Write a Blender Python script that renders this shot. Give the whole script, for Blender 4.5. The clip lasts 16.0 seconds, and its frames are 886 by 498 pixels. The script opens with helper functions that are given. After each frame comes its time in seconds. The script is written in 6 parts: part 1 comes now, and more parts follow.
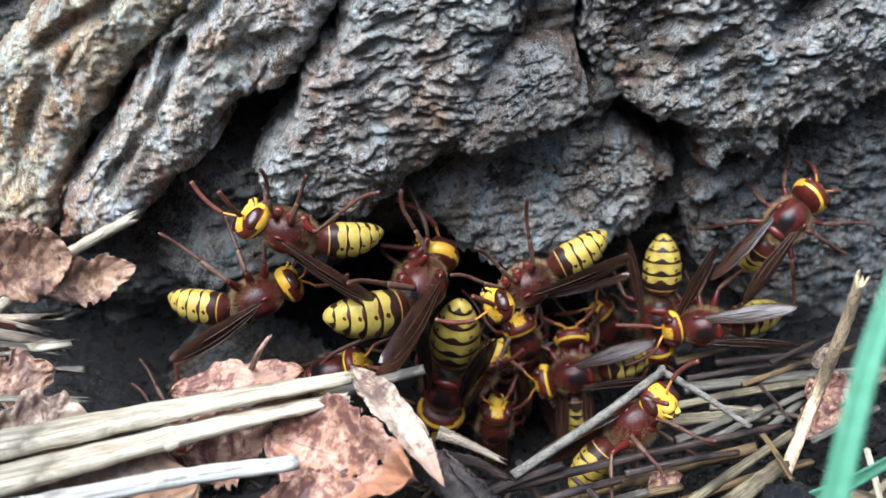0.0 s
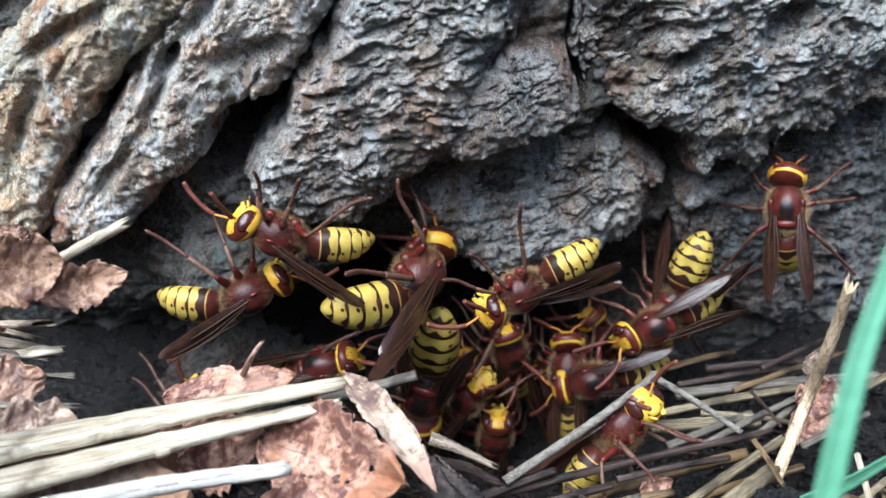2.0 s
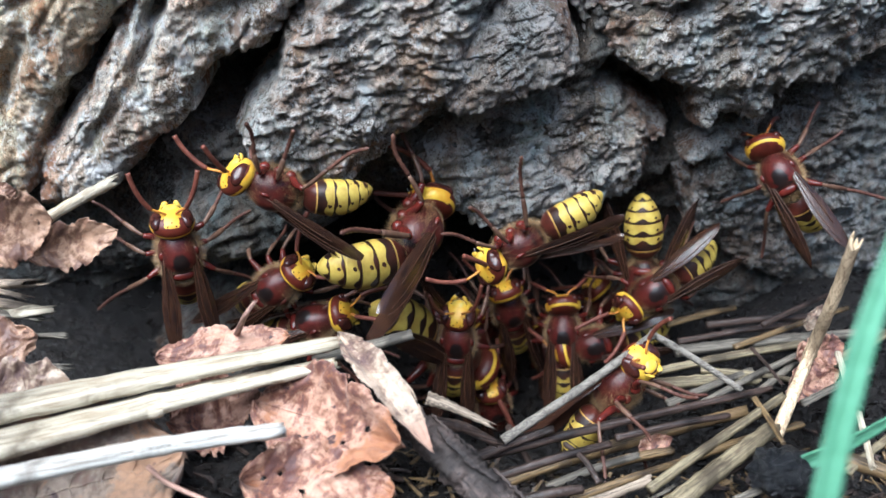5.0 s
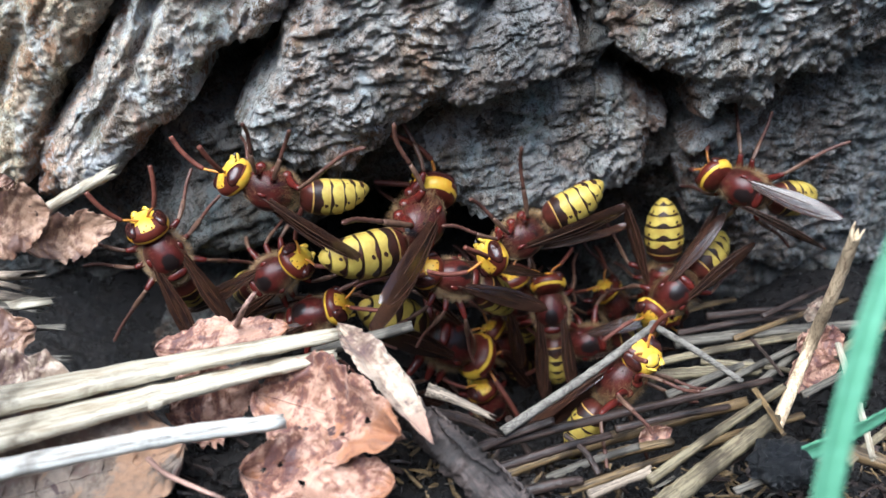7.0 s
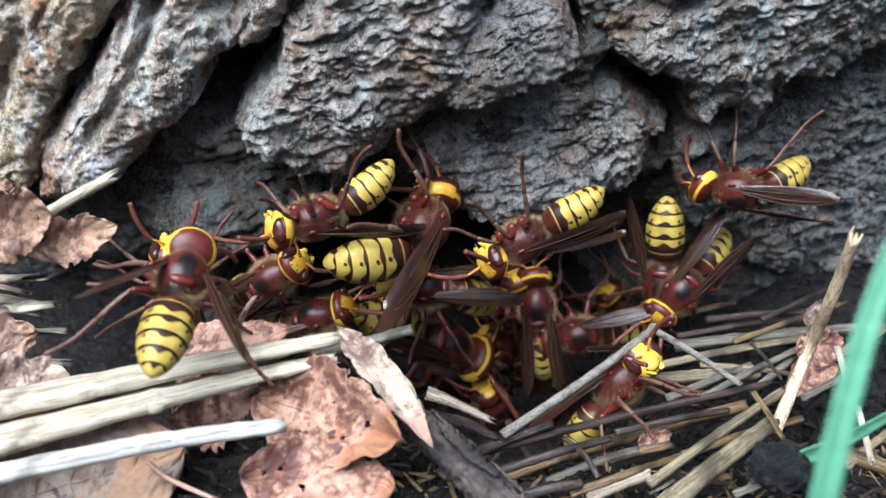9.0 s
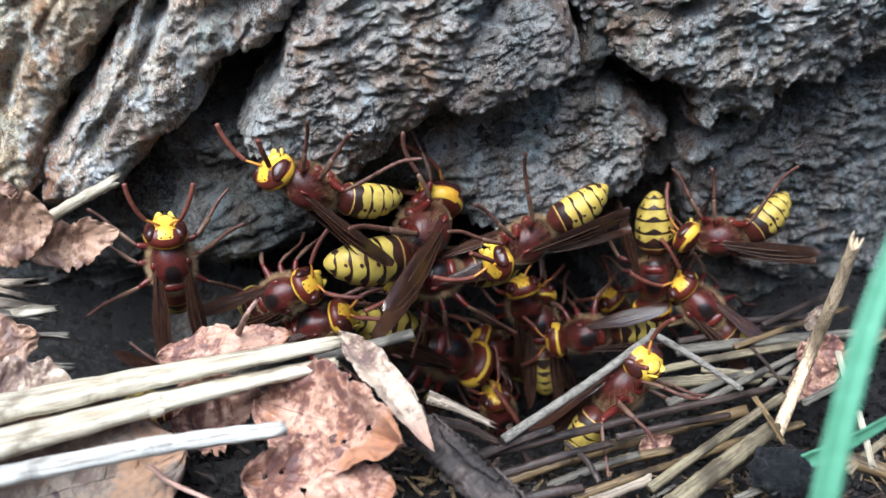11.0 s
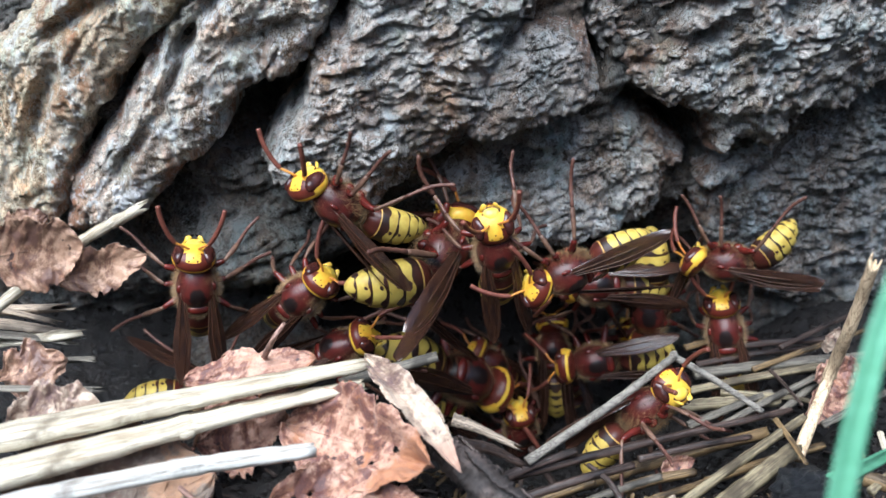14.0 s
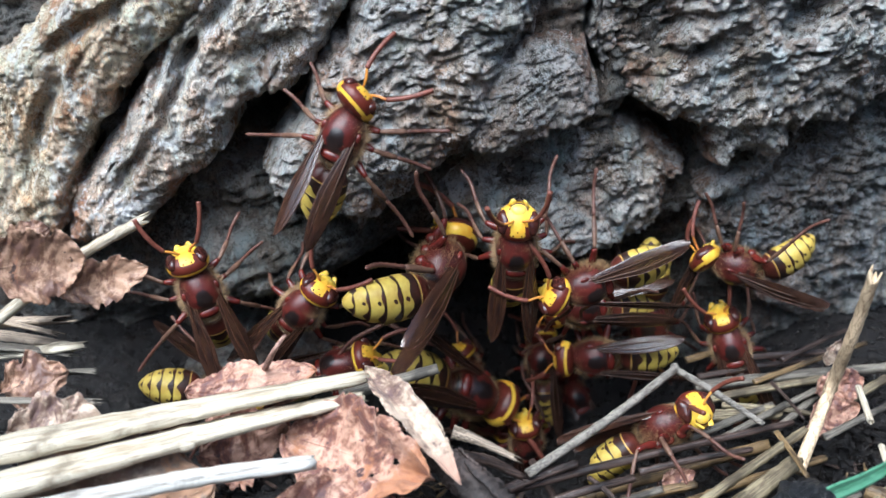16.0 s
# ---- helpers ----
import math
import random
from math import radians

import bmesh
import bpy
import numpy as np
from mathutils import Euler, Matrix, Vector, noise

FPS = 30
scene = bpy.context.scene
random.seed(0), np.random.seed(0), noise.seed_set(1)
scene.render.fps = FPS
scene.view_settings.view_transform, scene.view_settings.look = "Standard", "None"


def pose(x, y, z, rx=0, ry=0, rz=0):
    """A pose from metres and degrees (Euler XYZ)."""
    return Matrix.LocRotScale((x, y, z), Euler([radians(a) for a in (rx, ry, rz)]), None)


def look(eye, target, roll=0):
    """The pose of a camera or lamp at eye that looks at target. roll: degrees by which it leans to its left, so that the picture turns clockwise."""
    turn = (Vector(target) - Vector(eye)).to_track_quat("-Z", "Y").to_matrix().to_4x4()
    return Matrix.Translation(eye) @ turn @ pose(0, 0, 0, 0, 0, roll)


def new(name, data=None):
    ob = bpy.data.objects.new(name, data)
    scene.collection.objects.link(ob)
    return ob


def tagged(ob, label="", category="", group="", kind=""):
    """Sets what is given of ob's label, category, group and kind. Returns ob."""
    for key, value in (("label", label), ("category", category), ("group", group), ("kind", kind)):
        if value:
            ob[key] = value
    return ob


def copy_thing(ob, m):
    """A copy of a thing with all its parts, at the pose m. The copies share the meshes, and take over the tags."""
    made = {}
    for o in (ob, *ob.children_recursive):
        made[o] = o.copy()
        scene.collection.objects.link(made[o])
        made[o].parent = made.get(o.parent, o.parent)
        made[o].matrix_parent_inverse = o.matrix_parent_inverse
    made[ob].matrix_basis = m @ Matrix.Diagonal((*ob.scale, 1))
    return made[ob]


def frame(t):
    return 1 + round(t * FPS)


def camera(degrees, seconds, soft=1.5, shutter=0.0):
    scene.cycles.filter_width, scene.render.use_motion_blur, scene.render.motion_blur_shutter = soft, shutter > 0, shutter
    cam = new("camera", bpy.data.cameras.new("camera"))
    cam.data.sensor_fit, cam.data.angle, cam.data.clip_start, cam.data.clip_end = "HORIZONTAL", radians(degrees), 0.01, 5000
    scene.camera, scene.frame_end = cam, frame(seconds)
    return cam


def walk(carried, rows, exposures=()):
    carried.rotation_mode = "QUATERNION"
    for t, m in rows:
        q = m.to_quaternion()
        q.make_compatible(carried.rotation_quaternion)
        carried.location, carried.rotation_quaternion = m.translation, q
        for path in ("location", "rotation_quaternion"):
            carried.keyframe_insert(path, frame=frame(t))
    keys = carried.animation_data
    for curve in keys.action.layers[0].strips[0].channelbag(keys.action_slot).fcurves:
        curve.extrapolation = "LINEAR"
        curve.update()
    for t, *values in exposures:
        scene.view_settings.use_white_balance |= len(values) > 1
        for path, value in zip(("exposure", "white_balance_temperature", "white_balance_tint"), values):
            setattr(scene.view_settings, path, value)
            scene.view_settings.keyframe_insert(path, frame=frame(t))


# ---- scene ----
cam = camera(52.0, 16.0)
# a small real aperture: near grass is out of focus
cam.data.dof.use_dof = True
cam.data.dof.focus_distance, cam.data.dof.aperture_fstop = 0.136, 26.0
# seconds, eye in metres, turn in degrees
PATH = [
    (0.0, 0.00054, -0.00012, 0.08682, 60.094, 0.092, 0.172),
    (0.5, 0.00068, 0.00061, 0.08678, 59.590, 0.190, 0.076),
    (1.0, 0.00070, 0.00061, 0.08633, 59.494, 0.212, 0.016),
    (1.5, 0.00061, -0.00047, 0.08708, 60.783, 0.103, 0.013),
    (2.0, 0.00041, -0.00049, 0.08671, 60.591, -0.186, -0.309),
    (2.5, 0.00059, -0.00092, 0.08670, 61.173, -0.091, -0.332),
    (3.0, 0.00068, -0.00108, 0.08707, 61.280, -0.067, -0.330),
    (3.5, 0.00073, 0.00011, 0.08673, 59.932, -0.064, -0.342),
    (4.0, 0.00088, 0.00217, 0.08585, 57.777, -0.030, -0.369),
    (6.5, 0.00102, 0.00215, 0.08580, 57.491, 0.009, -0.429),
    (7.0, 0.00084, 0.00240, 0.08549, 57.151, -0.016, -0.482),
    (7.5, 0.00120, 0.00260, 0.08555, 57.091, 0.035, -0.379),
    (8.0, 0.00100, 0.00229, 0.08579, 57.317, 0.021, -0.439),
    (8.5, 0.00093, 0.00211, 0.08600, 57.410, -0.028, -0.462),
    (9.0, 0.00090, 0.00230, 0.08602, 57.226, -0.011, -0.466),
    (11.5, 0.00083, 0.00177, 0.08559, 57.754, -0.034, -0.370),
    (12.0, 0.00074, 0.00252, 0.08539, 57.072, -0.051, -0.428),
    (12.5, 0.00012, 0.00213, 0.08562, 56.838, 0.123, -0.737),
    (13.0, -0.00300, 0.00013, 0.08649, 59.341, 0.174, -0.604),
    (13.5, -0.00148, 0.00230, 0.08519, 57.099, 0.408, -0.312),
    (14.0, -0.00203, -0.00018, 0.08617, 59.524, 0.276, -0.317),
    (14.5, -0.00184, -0.00077, 0.08690, 60.550, 0.370, -0.305),
    (15.0, -0.00165, 0.00041, 0.08609, 58.903, 0.364, -0.290),
    (15.5, -0.00150, -0.00088, 0.08661, 60.474, 0.381, -0.115),
    (16.0, -0.00166, -0.00047, 0.08630, 60.312, 0.356, -0.142),
]
walk(cam, [(t, pose(x, y, z, rx, ry, rz)) for t, x, y, z, rx, ry, rz in PATH], [(0, 1.0, 5400, 5), (16, 1.0, 5400, 5)])

# ---- light: open shade, soft sky, faint wide sun from the upper left ----
SUN_ELEV, SUN_ROT = radians(71), radians(219)
world = bpy.data.worlds.new("sky")
scene.world = world
world.use_nodes = True
wn = world.node_tree.nodes
sky = wn.new("ShaderNodeTexSky")
sky.sky_type = "NISHITA"
sky.sun_disc = False
sky.dust_density, sky.ozone_density = 5.0, 0.6
sky.sun_elevation, sky.sun_rotation = SUN_ELEV, SUN_ROT
world.node_tree.links.new(sky.outputs[0], wn["Background"].inputs[0])
wn["Background"].inputs[1].default_value = 0.15
sun_data = bpy.data.lights.new("sun", "SUN")
sun_data.energy, sun_data.angle, sun_data.color = 3.7, radians(55), (1.0, 0.97, 0.93)
sun = new("sun", sun_data)
sun.matrix_world = look((-0.44, -0.30, 1.44), (0, 0.12, 0))

MM = 0.001


# ---- materials ----
class Nodes:
    """Short hand for building a node material."""

    def __init__(self, name):
        self.mat = bpy.data.materials.new(name)
        self.mat.use_nodes = True
        self.tree = self.mat.node_tree
        self.bsdf = self.tree.nodes["Principled BSDF"]
        self.coord = self.add("ShaderNodeTexCoord").outputs["Object"]

    def add(self, kind):
        return self.tree.nodes.new(kind)

    def link(self, a, b):
        self.tree.links.new(a, b)

    def scaled(self, sx, sy, sz, rot=(0, 0, 0)):
        m = self.add("ShaderNodeMapping")
        m.inputs["Scale"].default_value = (sx, sy, sz)
        m.inputs["Rotation"].default_value = [radians(a) for a in rot]
        self.link(self.coord, m.inputs[0])
        return m.outputs[0]

    def noise(self, vec, scale, detail=5.0, rough=0.6, warp=0.0):
        n = self.add("ShaderNodeTexNoise")
        n.inputs["Scale"].default_value = scale
        n.inputs["Detail"].default_value = detail
        n.inputs["Roughness"].default_value = rough
        n.inputs["Distortion"].default_value = warp
        self.link(vec, n.inputs["Vector"])
        return n.outputs["Fac"]

    def ramp(self, fac, stops):
        r = self.add("ShaderNodeValToRGB")
        els = r.color_ramp.elements
        while len(els) < len(stops):
            els.new(0.5)
        for e, (p, c) in zip(els, stops):
            e.position = p
            e.color = (*c, 1) if len(c) == 3 else c
        self.link(fac, r.inputs[0])
        return r.outputs[0]

    def mix(self, fac, a, b, mode="MIX"):
        m = self.add("ShaderNodeMix")
        m.data_type, m.blend_type = "RGBA", mode
        for sock, v in ((m.inputs[0], fac), (m.inputs[6], a), (m.inputs[7], b)):
            if hasattr(v, "is_output"):
                self.link(v, sock)
            elif isinstance(v, (int, float)):
                sock.default_value = v
            else:
                sock.default_value = (*v, 1)
        return m.outputs[2]

    def tone(self, *terms):
        """0.5 plus the weighted departures of several values from 0.5."""
        total = 0.5
        for sock, w in terms:
            m = self.add("ShaderNodeMath")
            m.operation = "MULTIPLY_ADD"
            self.link(sock, m.inputs[0])
            m.inputs[1].default_value = w
            if isinstance(total, float):
                m.inputs[2].default_value = total - 0.5 * w
            else:
                k = self.add("ShaderNodeMath")
                k.operation = "SUBTRACT"
                self.link(total, k.inputs[0])
                k.inputs[1].default_value = 0.5 * w
                self.link(k.outputs[0], m.inputs[2])
            total = m.outputs[0]
        return total

    def bump(self, fac, strength, dist_mm):
        b = self.add("ShaderNodeBump")
        b.inputs["Strength"].default_value = strength
        b.inputs["Distance"].default_value = dist_mm * MM
        self.link(fac, b.inputs["Height"])
        self.link(b.outputs[0], self.bsdf.inputs["Normal"])

    def attr(self, name):
        a = self.add("ShaderNodeAttribute")
        a.attribute_name = name
        return a.outputs["Fac"]

    def done(self, colour, rough=0.6, spec=0.5):
        if hasattr(colour, "is_output"):
            self.link(colour, self.bsdf.inputs["Base Color"])
        else:
            self.bsdf.inputs["Base Color"].default_value = (*colour, 1)
        if hasattr(rough, "is_output"):
            self.link(rough, self.bsdf.inputs["Roughness"])
        else:
            self.bsdf.inputs["Roughness"].default_value = rough
        self.bsdf.inputs["Specular IOR Level"].default_value = spec
        return self.mat


BW = ((0, 0, 0), (1, 1, 1))


def bark_material(name, light, mid, dark, rust, lichen, angle, rust_at=0.6, lichen_at=0.56, stain=(0.30, 0.24, 0.13)):
    n = Nodes(name)
    v = n.scaled(1, 1, 1)
    along = n.scaled(1.0, 0.6, 0.3, (0, angle, 0))
    a = n.noise(along, 300, 8, 0.7, 0.6)
    fine = n.noise(v, 1300, 6, 0.7, 0.3)
    grit = n.noise(v, 3600, 4, 0.75)
    broad = n.noise(v, 80, 4, 0.55, 0.7)
    tone = n.tone((a, 1.9), (fine, 1.9), (grit, 2.4), (n.attr("flake"), 0.16), (broad, 1.1))
    col = n.ramp(tone, [(0.14, dark), (0.34, mid), (0.52, light), (0.74, tuple(min(0.85, k * 1.25) for k in light))])
    # old stained wood, rust-red inner layers, pale lichen
    st = n.tone((n.noise(along, 60, 4, 0.6, 0.8), 2.0), (fine, 0.4))
    col = n.mix(n.ramp(st, [(0.54, BW[0]), (0.72, (0.6,) * 3)]), col, stain)
    r = n.tone((n.noise(along, 85, 5, 0.6, 0.9), 2.0), (fine, 0.6), (n.attr("flake"), -0.25), (n.attr("rim"), 0.42))
    col = n.mix(n.ramp(r, [(rust_at, BW[0]), (rust_at + 0.18, (0.85,) * 3)]), col, n.ramp(fine, [(0.35, tuple(k * 0.6 for k in rust)), (0.6, rust), (0.75, tuple(k * 1.4 for k in rust))]))
    l = n.tone((n.noise(n.scaled(0.9, 0.7, 0.4, (0, angle - 10, 0)), 130, 6, 0.62, 1.0), 2.0), (fine, 0.6), (grit, 0.35))
    col = n.mix(n.ramp(l, [(lichen_at, BW[0]), (lichen_at + 0.22, (0.75,) * 3)]), col, lichen)
    green = n.noise(n.scaled(1, 1, 0.7), 110, 5, 0.6, 0.6)
    col = n.mix(n.ramp(green, [(0.60, BW[0]), (0.72, (0.45,) * 3)]), col, tuple(p * q for p, q in zip(light, (0.62, 0.80, 0.66))))
    for size, reach, deep in ((48, 0.13, 1.0), (130, 0.12, 0.8), (420, 0.10, 0.5)):
        hue = n.ramp(n.noise(n.scaled(0.9, 1, 0.6, (0, angle, 0)), size, 4, 0.6, 0.8), [(0.5 - reach, (1 + 0.10 * deep, 1 - 0.045 * deep, 1 - 0.15 * deep)), (0.5, (1, 1, 1)), (0.5 + reach, (1 - 0.06 * deep, 1 + 0.02 * deep, 1 + 0.04 * deep))])
        col = n.mix(1.0, col, hue, "MULTIPLY")
    # crisp small patches of pale crust, worn wood and dark crumbs
    for size, at, amount, shade in ((230, 0.55, 0.8, tuple(min(0.82, k * 1.4) for k in light)), (380, 0.57, 0.75, tuple(k * 0.72 for k in mid)), (640, 0.59, 0.8, dark), (300, 0.59, 0.7, tuple(0.5 * (p + q) for p, q in zip(mid, rust))), (900, 0.58, 0.8, lichen), (1500, 0.60, 0.8, tuple(k * 0.6 for k in mid))):
        m = n.tone((n.noise(n.scaled(0.9, 1, 0.55, (0, angle + 6, 0)), size, 6, 0.66, 0.8), 1.0), (grit, 0.15))
        col = n.mix(n.ramp(m, [(at, BW[0]), (at + 0.035, (amount,) * 3)]), col, shade)
    # narrow winding cracks between the layers, their shade painted in as dark lines
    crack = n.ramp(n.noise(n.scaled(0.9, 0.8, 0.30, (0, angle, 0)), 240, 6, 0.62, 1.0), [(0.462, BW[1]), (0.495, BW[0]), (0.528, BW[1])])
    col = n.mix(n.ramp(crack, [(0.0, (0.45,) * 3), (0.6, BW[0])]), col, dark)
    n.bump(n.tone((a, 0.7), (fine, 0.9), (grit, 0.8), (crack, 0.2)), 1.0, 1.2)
    return n.done(col, 0.85, 0.25)


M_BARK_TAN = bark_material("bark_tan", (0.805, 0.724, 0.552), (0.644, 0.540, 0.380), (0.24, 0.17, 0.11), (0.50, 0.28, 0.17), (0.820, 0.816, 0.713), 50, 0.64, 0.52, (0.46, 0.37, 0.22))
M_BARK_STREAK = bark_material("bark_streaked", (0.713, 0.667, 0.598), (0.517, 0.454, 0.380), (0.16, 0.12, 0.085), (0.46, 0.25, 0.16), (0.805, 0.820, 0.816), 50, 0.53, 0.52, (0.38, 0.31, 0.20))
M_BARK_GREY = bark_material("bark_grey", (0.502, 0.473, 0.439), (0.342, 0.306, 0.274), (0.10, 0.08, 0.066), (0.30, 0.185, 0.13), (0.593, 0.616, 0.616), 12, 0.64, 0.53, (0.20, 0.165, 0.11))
# the grey bark again, darkened in colour for plates that lie in shade
M_BARK_SHADED = bark_material("bark_shaded", (0.34, 0.322, 0.305), (0.225, 0.204, 0.187), (0.07, 0.058, 0.05), (0.21, 0.13, 0.095), (0.40, 0.42, 0.43), 12, 0.66, 0.55, (0.13, 0.11, 0.08))
# inner wood, its grey darkened in colour to stand for shade behind the plates
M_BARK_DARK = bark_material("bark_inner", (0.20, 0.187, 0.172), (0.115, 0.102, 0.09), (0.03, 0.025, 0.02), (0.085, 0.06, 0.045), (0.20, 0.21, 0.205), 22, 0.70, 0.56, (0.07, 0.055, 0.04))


def chitin(name, colour, colour2, rough=0.28, scale=900):
    n = Nodes(name)
    v = n.scaled(1, 1, 1)
    f = n.noise(v, scale, 4, 0.6)
    col = n.mix(n.ramp(f, [(0.35, BW[0]), (0.65, BW[1])]), colour, colour2)
    n.bump(n.noise(v, 6000, 2, 0.5), 0.25, 0.05)
    return n.done(col, rough, 0.35)


def marked(name, attr, dark, dark2, light, light2, rough=0.3, soft=0.02):
    n = Nodes(name)
    v = n.scaled(1, 1, 1)
    f = n.ramp(n.noise(v, 500, 4, 0.6), [(0.35, BW[0]), (0.65, BW[1])])
    edge = n.add("ShaderNodeMath")
    edge.operation = "MULTIPLY_ADD"
    n.link(n.noise(v, 1600, 3, 0.6), edge.inputs[0])
    edge.inputs[1].default_value = 0.16
    n.link(n.attr(attr), edge.inputs[2])
    k = n.ramp(edge.outputs[0], [(0.58 - soft, BW[0]), (0.58 + soft, BW[1])])
    col = n.mix(k, n.mix(f, dark, dark2), n.mix(f, light, light2))
    n.bump(n.noise(v, 5000, 2, 0.5), 0.3, 0.06)
    return n.done(col, rough, 0.28)


YELLOW, YELLOW2 = (0.49, 0.37, 0.075), (0.34, 0.225, 0.04)
M_ABDOMEN = marked("abdomen_bands", "mark", (0.016, 0.009, 0.007), (0.045, 0.014, 0.008), YELLOW, YELLOW2, 0.44)
M_ABDOMEN_FRONT = marked("abdomen_front", "mark", (0.085, 0.020, 0.013), (0.04, 0.012, 0.009), (0.40, 0.27, 0.08), (0.42, 0.22, 0.05), 0.3)
M_HEAD = marked("head_shell", "mark", (0.10, 0.018, 0.010), (0.05, 0.010, 0.007), (0.62, 0.42, 0.045), (0.58, 0.28, 0.02), 0.33)
M_THORAX = marked("thorax_shell", "mark", (0.009, 0.007, 0.007), (0.016, 0.008, 0.007), (0.080, 0.013, 0.010), (0.034, 0.009, 0.0075), 0.30, 0.16)
M_FACE = chitin("face_plate", YELLOW, (0.68, 0.42, 0.03), 0.3)
M_EYE = chitin("compound_eye", (0.030, 0.010, 0.009), (0.055, 0.016, 0.011), 0.12)
M_MANDIBLE = marked("mandible", "mark", (0.01, 0.008, 0.007), (0.02, 0.01, 0.008), YELLOW, (0.7, 0.4, 0.03), 0.25)
M_ANTENNA = chitin("antenna", (0.17, 0.055, 0.036), (0.10, 0.03, 0.02), 0.45)
M_SCAPE = chitin("antenna_base", (0.55, 0.25, 0.04), (0.36, 0.12, 0.03), 0.35)
M_LEG_RED = chitin("leg_red", (0.11, 0.015, 0.010), (0.055, 0.010, 0.008), 0.25)
M_LEG_TAN = chitin("leg_tan", (0.15, 0.085, 0.055), (0.07, 0.034, 0.022), 0.42)
M_FOOT = chitin("foot_brown", (0.12, 0.055, 0.038), (0.06, 0.024, 0.018), 0.45)
M_HAIR = chitin("golden_hair", (0.40, 0.27, 0.13), (0.15, 0.08, 0.04), 0.5)


def wing_material():
    n = Nodes("wing_membrane")
    v = n.scaled(0.4, 2.5, 1)
    f = n.noise(v, 700, 4, 0.6)
    col = n.ramp(f, [(0.35, (0.012, 0.007, 0.007)), (0.65, (0.055, 0.024, 0.013))])
    n.bump(f, 0.4, 0.15)
    n.bsdf.inputs["Alpha"].default_value = 0.82
    return n.done(col, 0.2, 0.5)


M_WING = wing_material()
M_VEIN = chitin("wing_vein", (0.06, 0.025, 0.014), (0.04, 0.018, 0.01), 0.35)


def straw_material(name, light, dark, gloss=0.55, speck=0.66, stretch=0.05):
    n = Nodes(name)
    v = n.scaled(1, 1, 1)
    along = n.scaled(stretch, 1, 1)
    a = n.noise(along, 1400, 5, 0.65)
    b = n.noise(v, 130, 5, 0.6, 0.5)
    col = n.ramp(n.tone((a, 1.3), (n.noise(along, 5000, 4, 0.7), 0.8)), [(0.32, dark), (0.48, light), (0.62, tuple(min(0.88, k * 1.12) for k in light))])
    col = n.mix(n.ramp(n.noise(v, 2200, 4, 0.6), [(0.62, BW[0]), (0.68, (0.7,) * 3)]), col, dark)
    col = n.mix(n.ramp(b, [(speck - 0.08, BW[0]), (speck + 0.06, (0.8,) * 3)]), col, tuple(k * 0.45 for k in dark))
    split = n.ramp(n.noise(n.scaled(stretch * 0.35, 1, 1), 620, 3, 0.5), [(0.475, BW[0]), (0.495, (0.75,) * 3), (0.515, BW[0])])
    col = n.mix(split, col, tuple(k * 0.5 for k in dark))
    n.bump(n.mix(split, a, (0.1, 0.1, 0.1)), 0.8, 0.35)
    return n.done(col, gloss, 0.4)


M_STRAW = straw_material("straw", (0.46, 0.41, 0.31), (0.28, 0.22, 0.145))
M_STRAWWHITE = straw_material("straw_white", (0.49, 0.475, 0.43), (0.34, 0.30, 0.25))
# darker copy of M_STRAW: the shade on the right-hand straws is in the colour
M_STRAWSHADED = straw_material("straw_shaded", (0.23, 0.19, 0.115), (0.09, 0.066, 0.04), 0.6, 0.58)
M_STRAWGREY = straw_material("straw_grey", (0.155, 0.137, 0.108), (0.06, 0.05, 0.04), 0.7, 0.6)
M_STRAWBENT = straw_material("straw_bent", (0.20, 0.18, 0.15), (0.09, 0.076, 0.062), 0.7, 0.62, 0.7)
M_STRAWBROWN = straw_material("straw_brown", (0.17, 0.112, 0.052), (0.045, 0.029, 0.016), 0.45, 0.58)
M_STALK = straw_material("dry_stalk", (0.55, 0.42, 0.27), (0.28, 0.19, 0.11), 0.7, 0.6)
M_TWIG = straw_material("twig_bark", (0.055, 0.037, 0.03), (0.018, 0.013, 0.011), 0.38, 0.6)
M_BRANCH = straw_material("branch_bark", (0.085, 0.062, 0.054), (0.025, 0.02, 0.018), 0.7, 0.55)
M_LEAF_STEM = straw_material("leaf_stem", (0.36, 0.22, 0.17), (0.16, 0.09, 0.07), 0.6, 0.6)
M_WOODBIT = straw_material("rotten_wood", (0.34, 0.27, 0.20), (0.13, 0.10, 0.075), 0.8, 0.6)


def leaf_material(name, light, mid, dark, spot, rust):
    n = Nodes(name)
    v = n.scaled(1, 1, 1)
    a = n.noise(v, 150, 7, 0.68, 1.2)
    b = n.noise(v, 900, 6, 0.7)
    c = n.noise(v, 75, 5, 0.6, 0.8)
    s = n.noise(v, 520, 3, 0.5)
    col = n.ramp(n.tone((a, 2.7), (b, 1.2)), [(0.26, dark), (0.42, mid), (0.55, light), (0.72, tuple(min(0.9, k * 1.3) for k in light))])
    col = n.mix(n.ramp(n.tone((c, 2.0), (b, 0.8)), [(0.52, BW[0]), (0.66, (0.8,) * 3)]), col, rust)
    col = n.mix(n.ramp(b, [(0.35, (0.55,) * 3), (0.58, BW[0])]), col, mid)
    col = n.mix(n.ramp(s, [(0.67, BW[0]), (0.71, (0.9,) * 3)]), col, spot)
    n.bump(n.mix(0.5, b, a), 0.8, 0.5)
    n.bsdf.inputs["Sheen Weight"].default_value = 0.1
    return n.done(col, n.ramp(c, [(0.4, (0.38,) * 3), (0.6, (0.65,) * 3)]), 0.4)


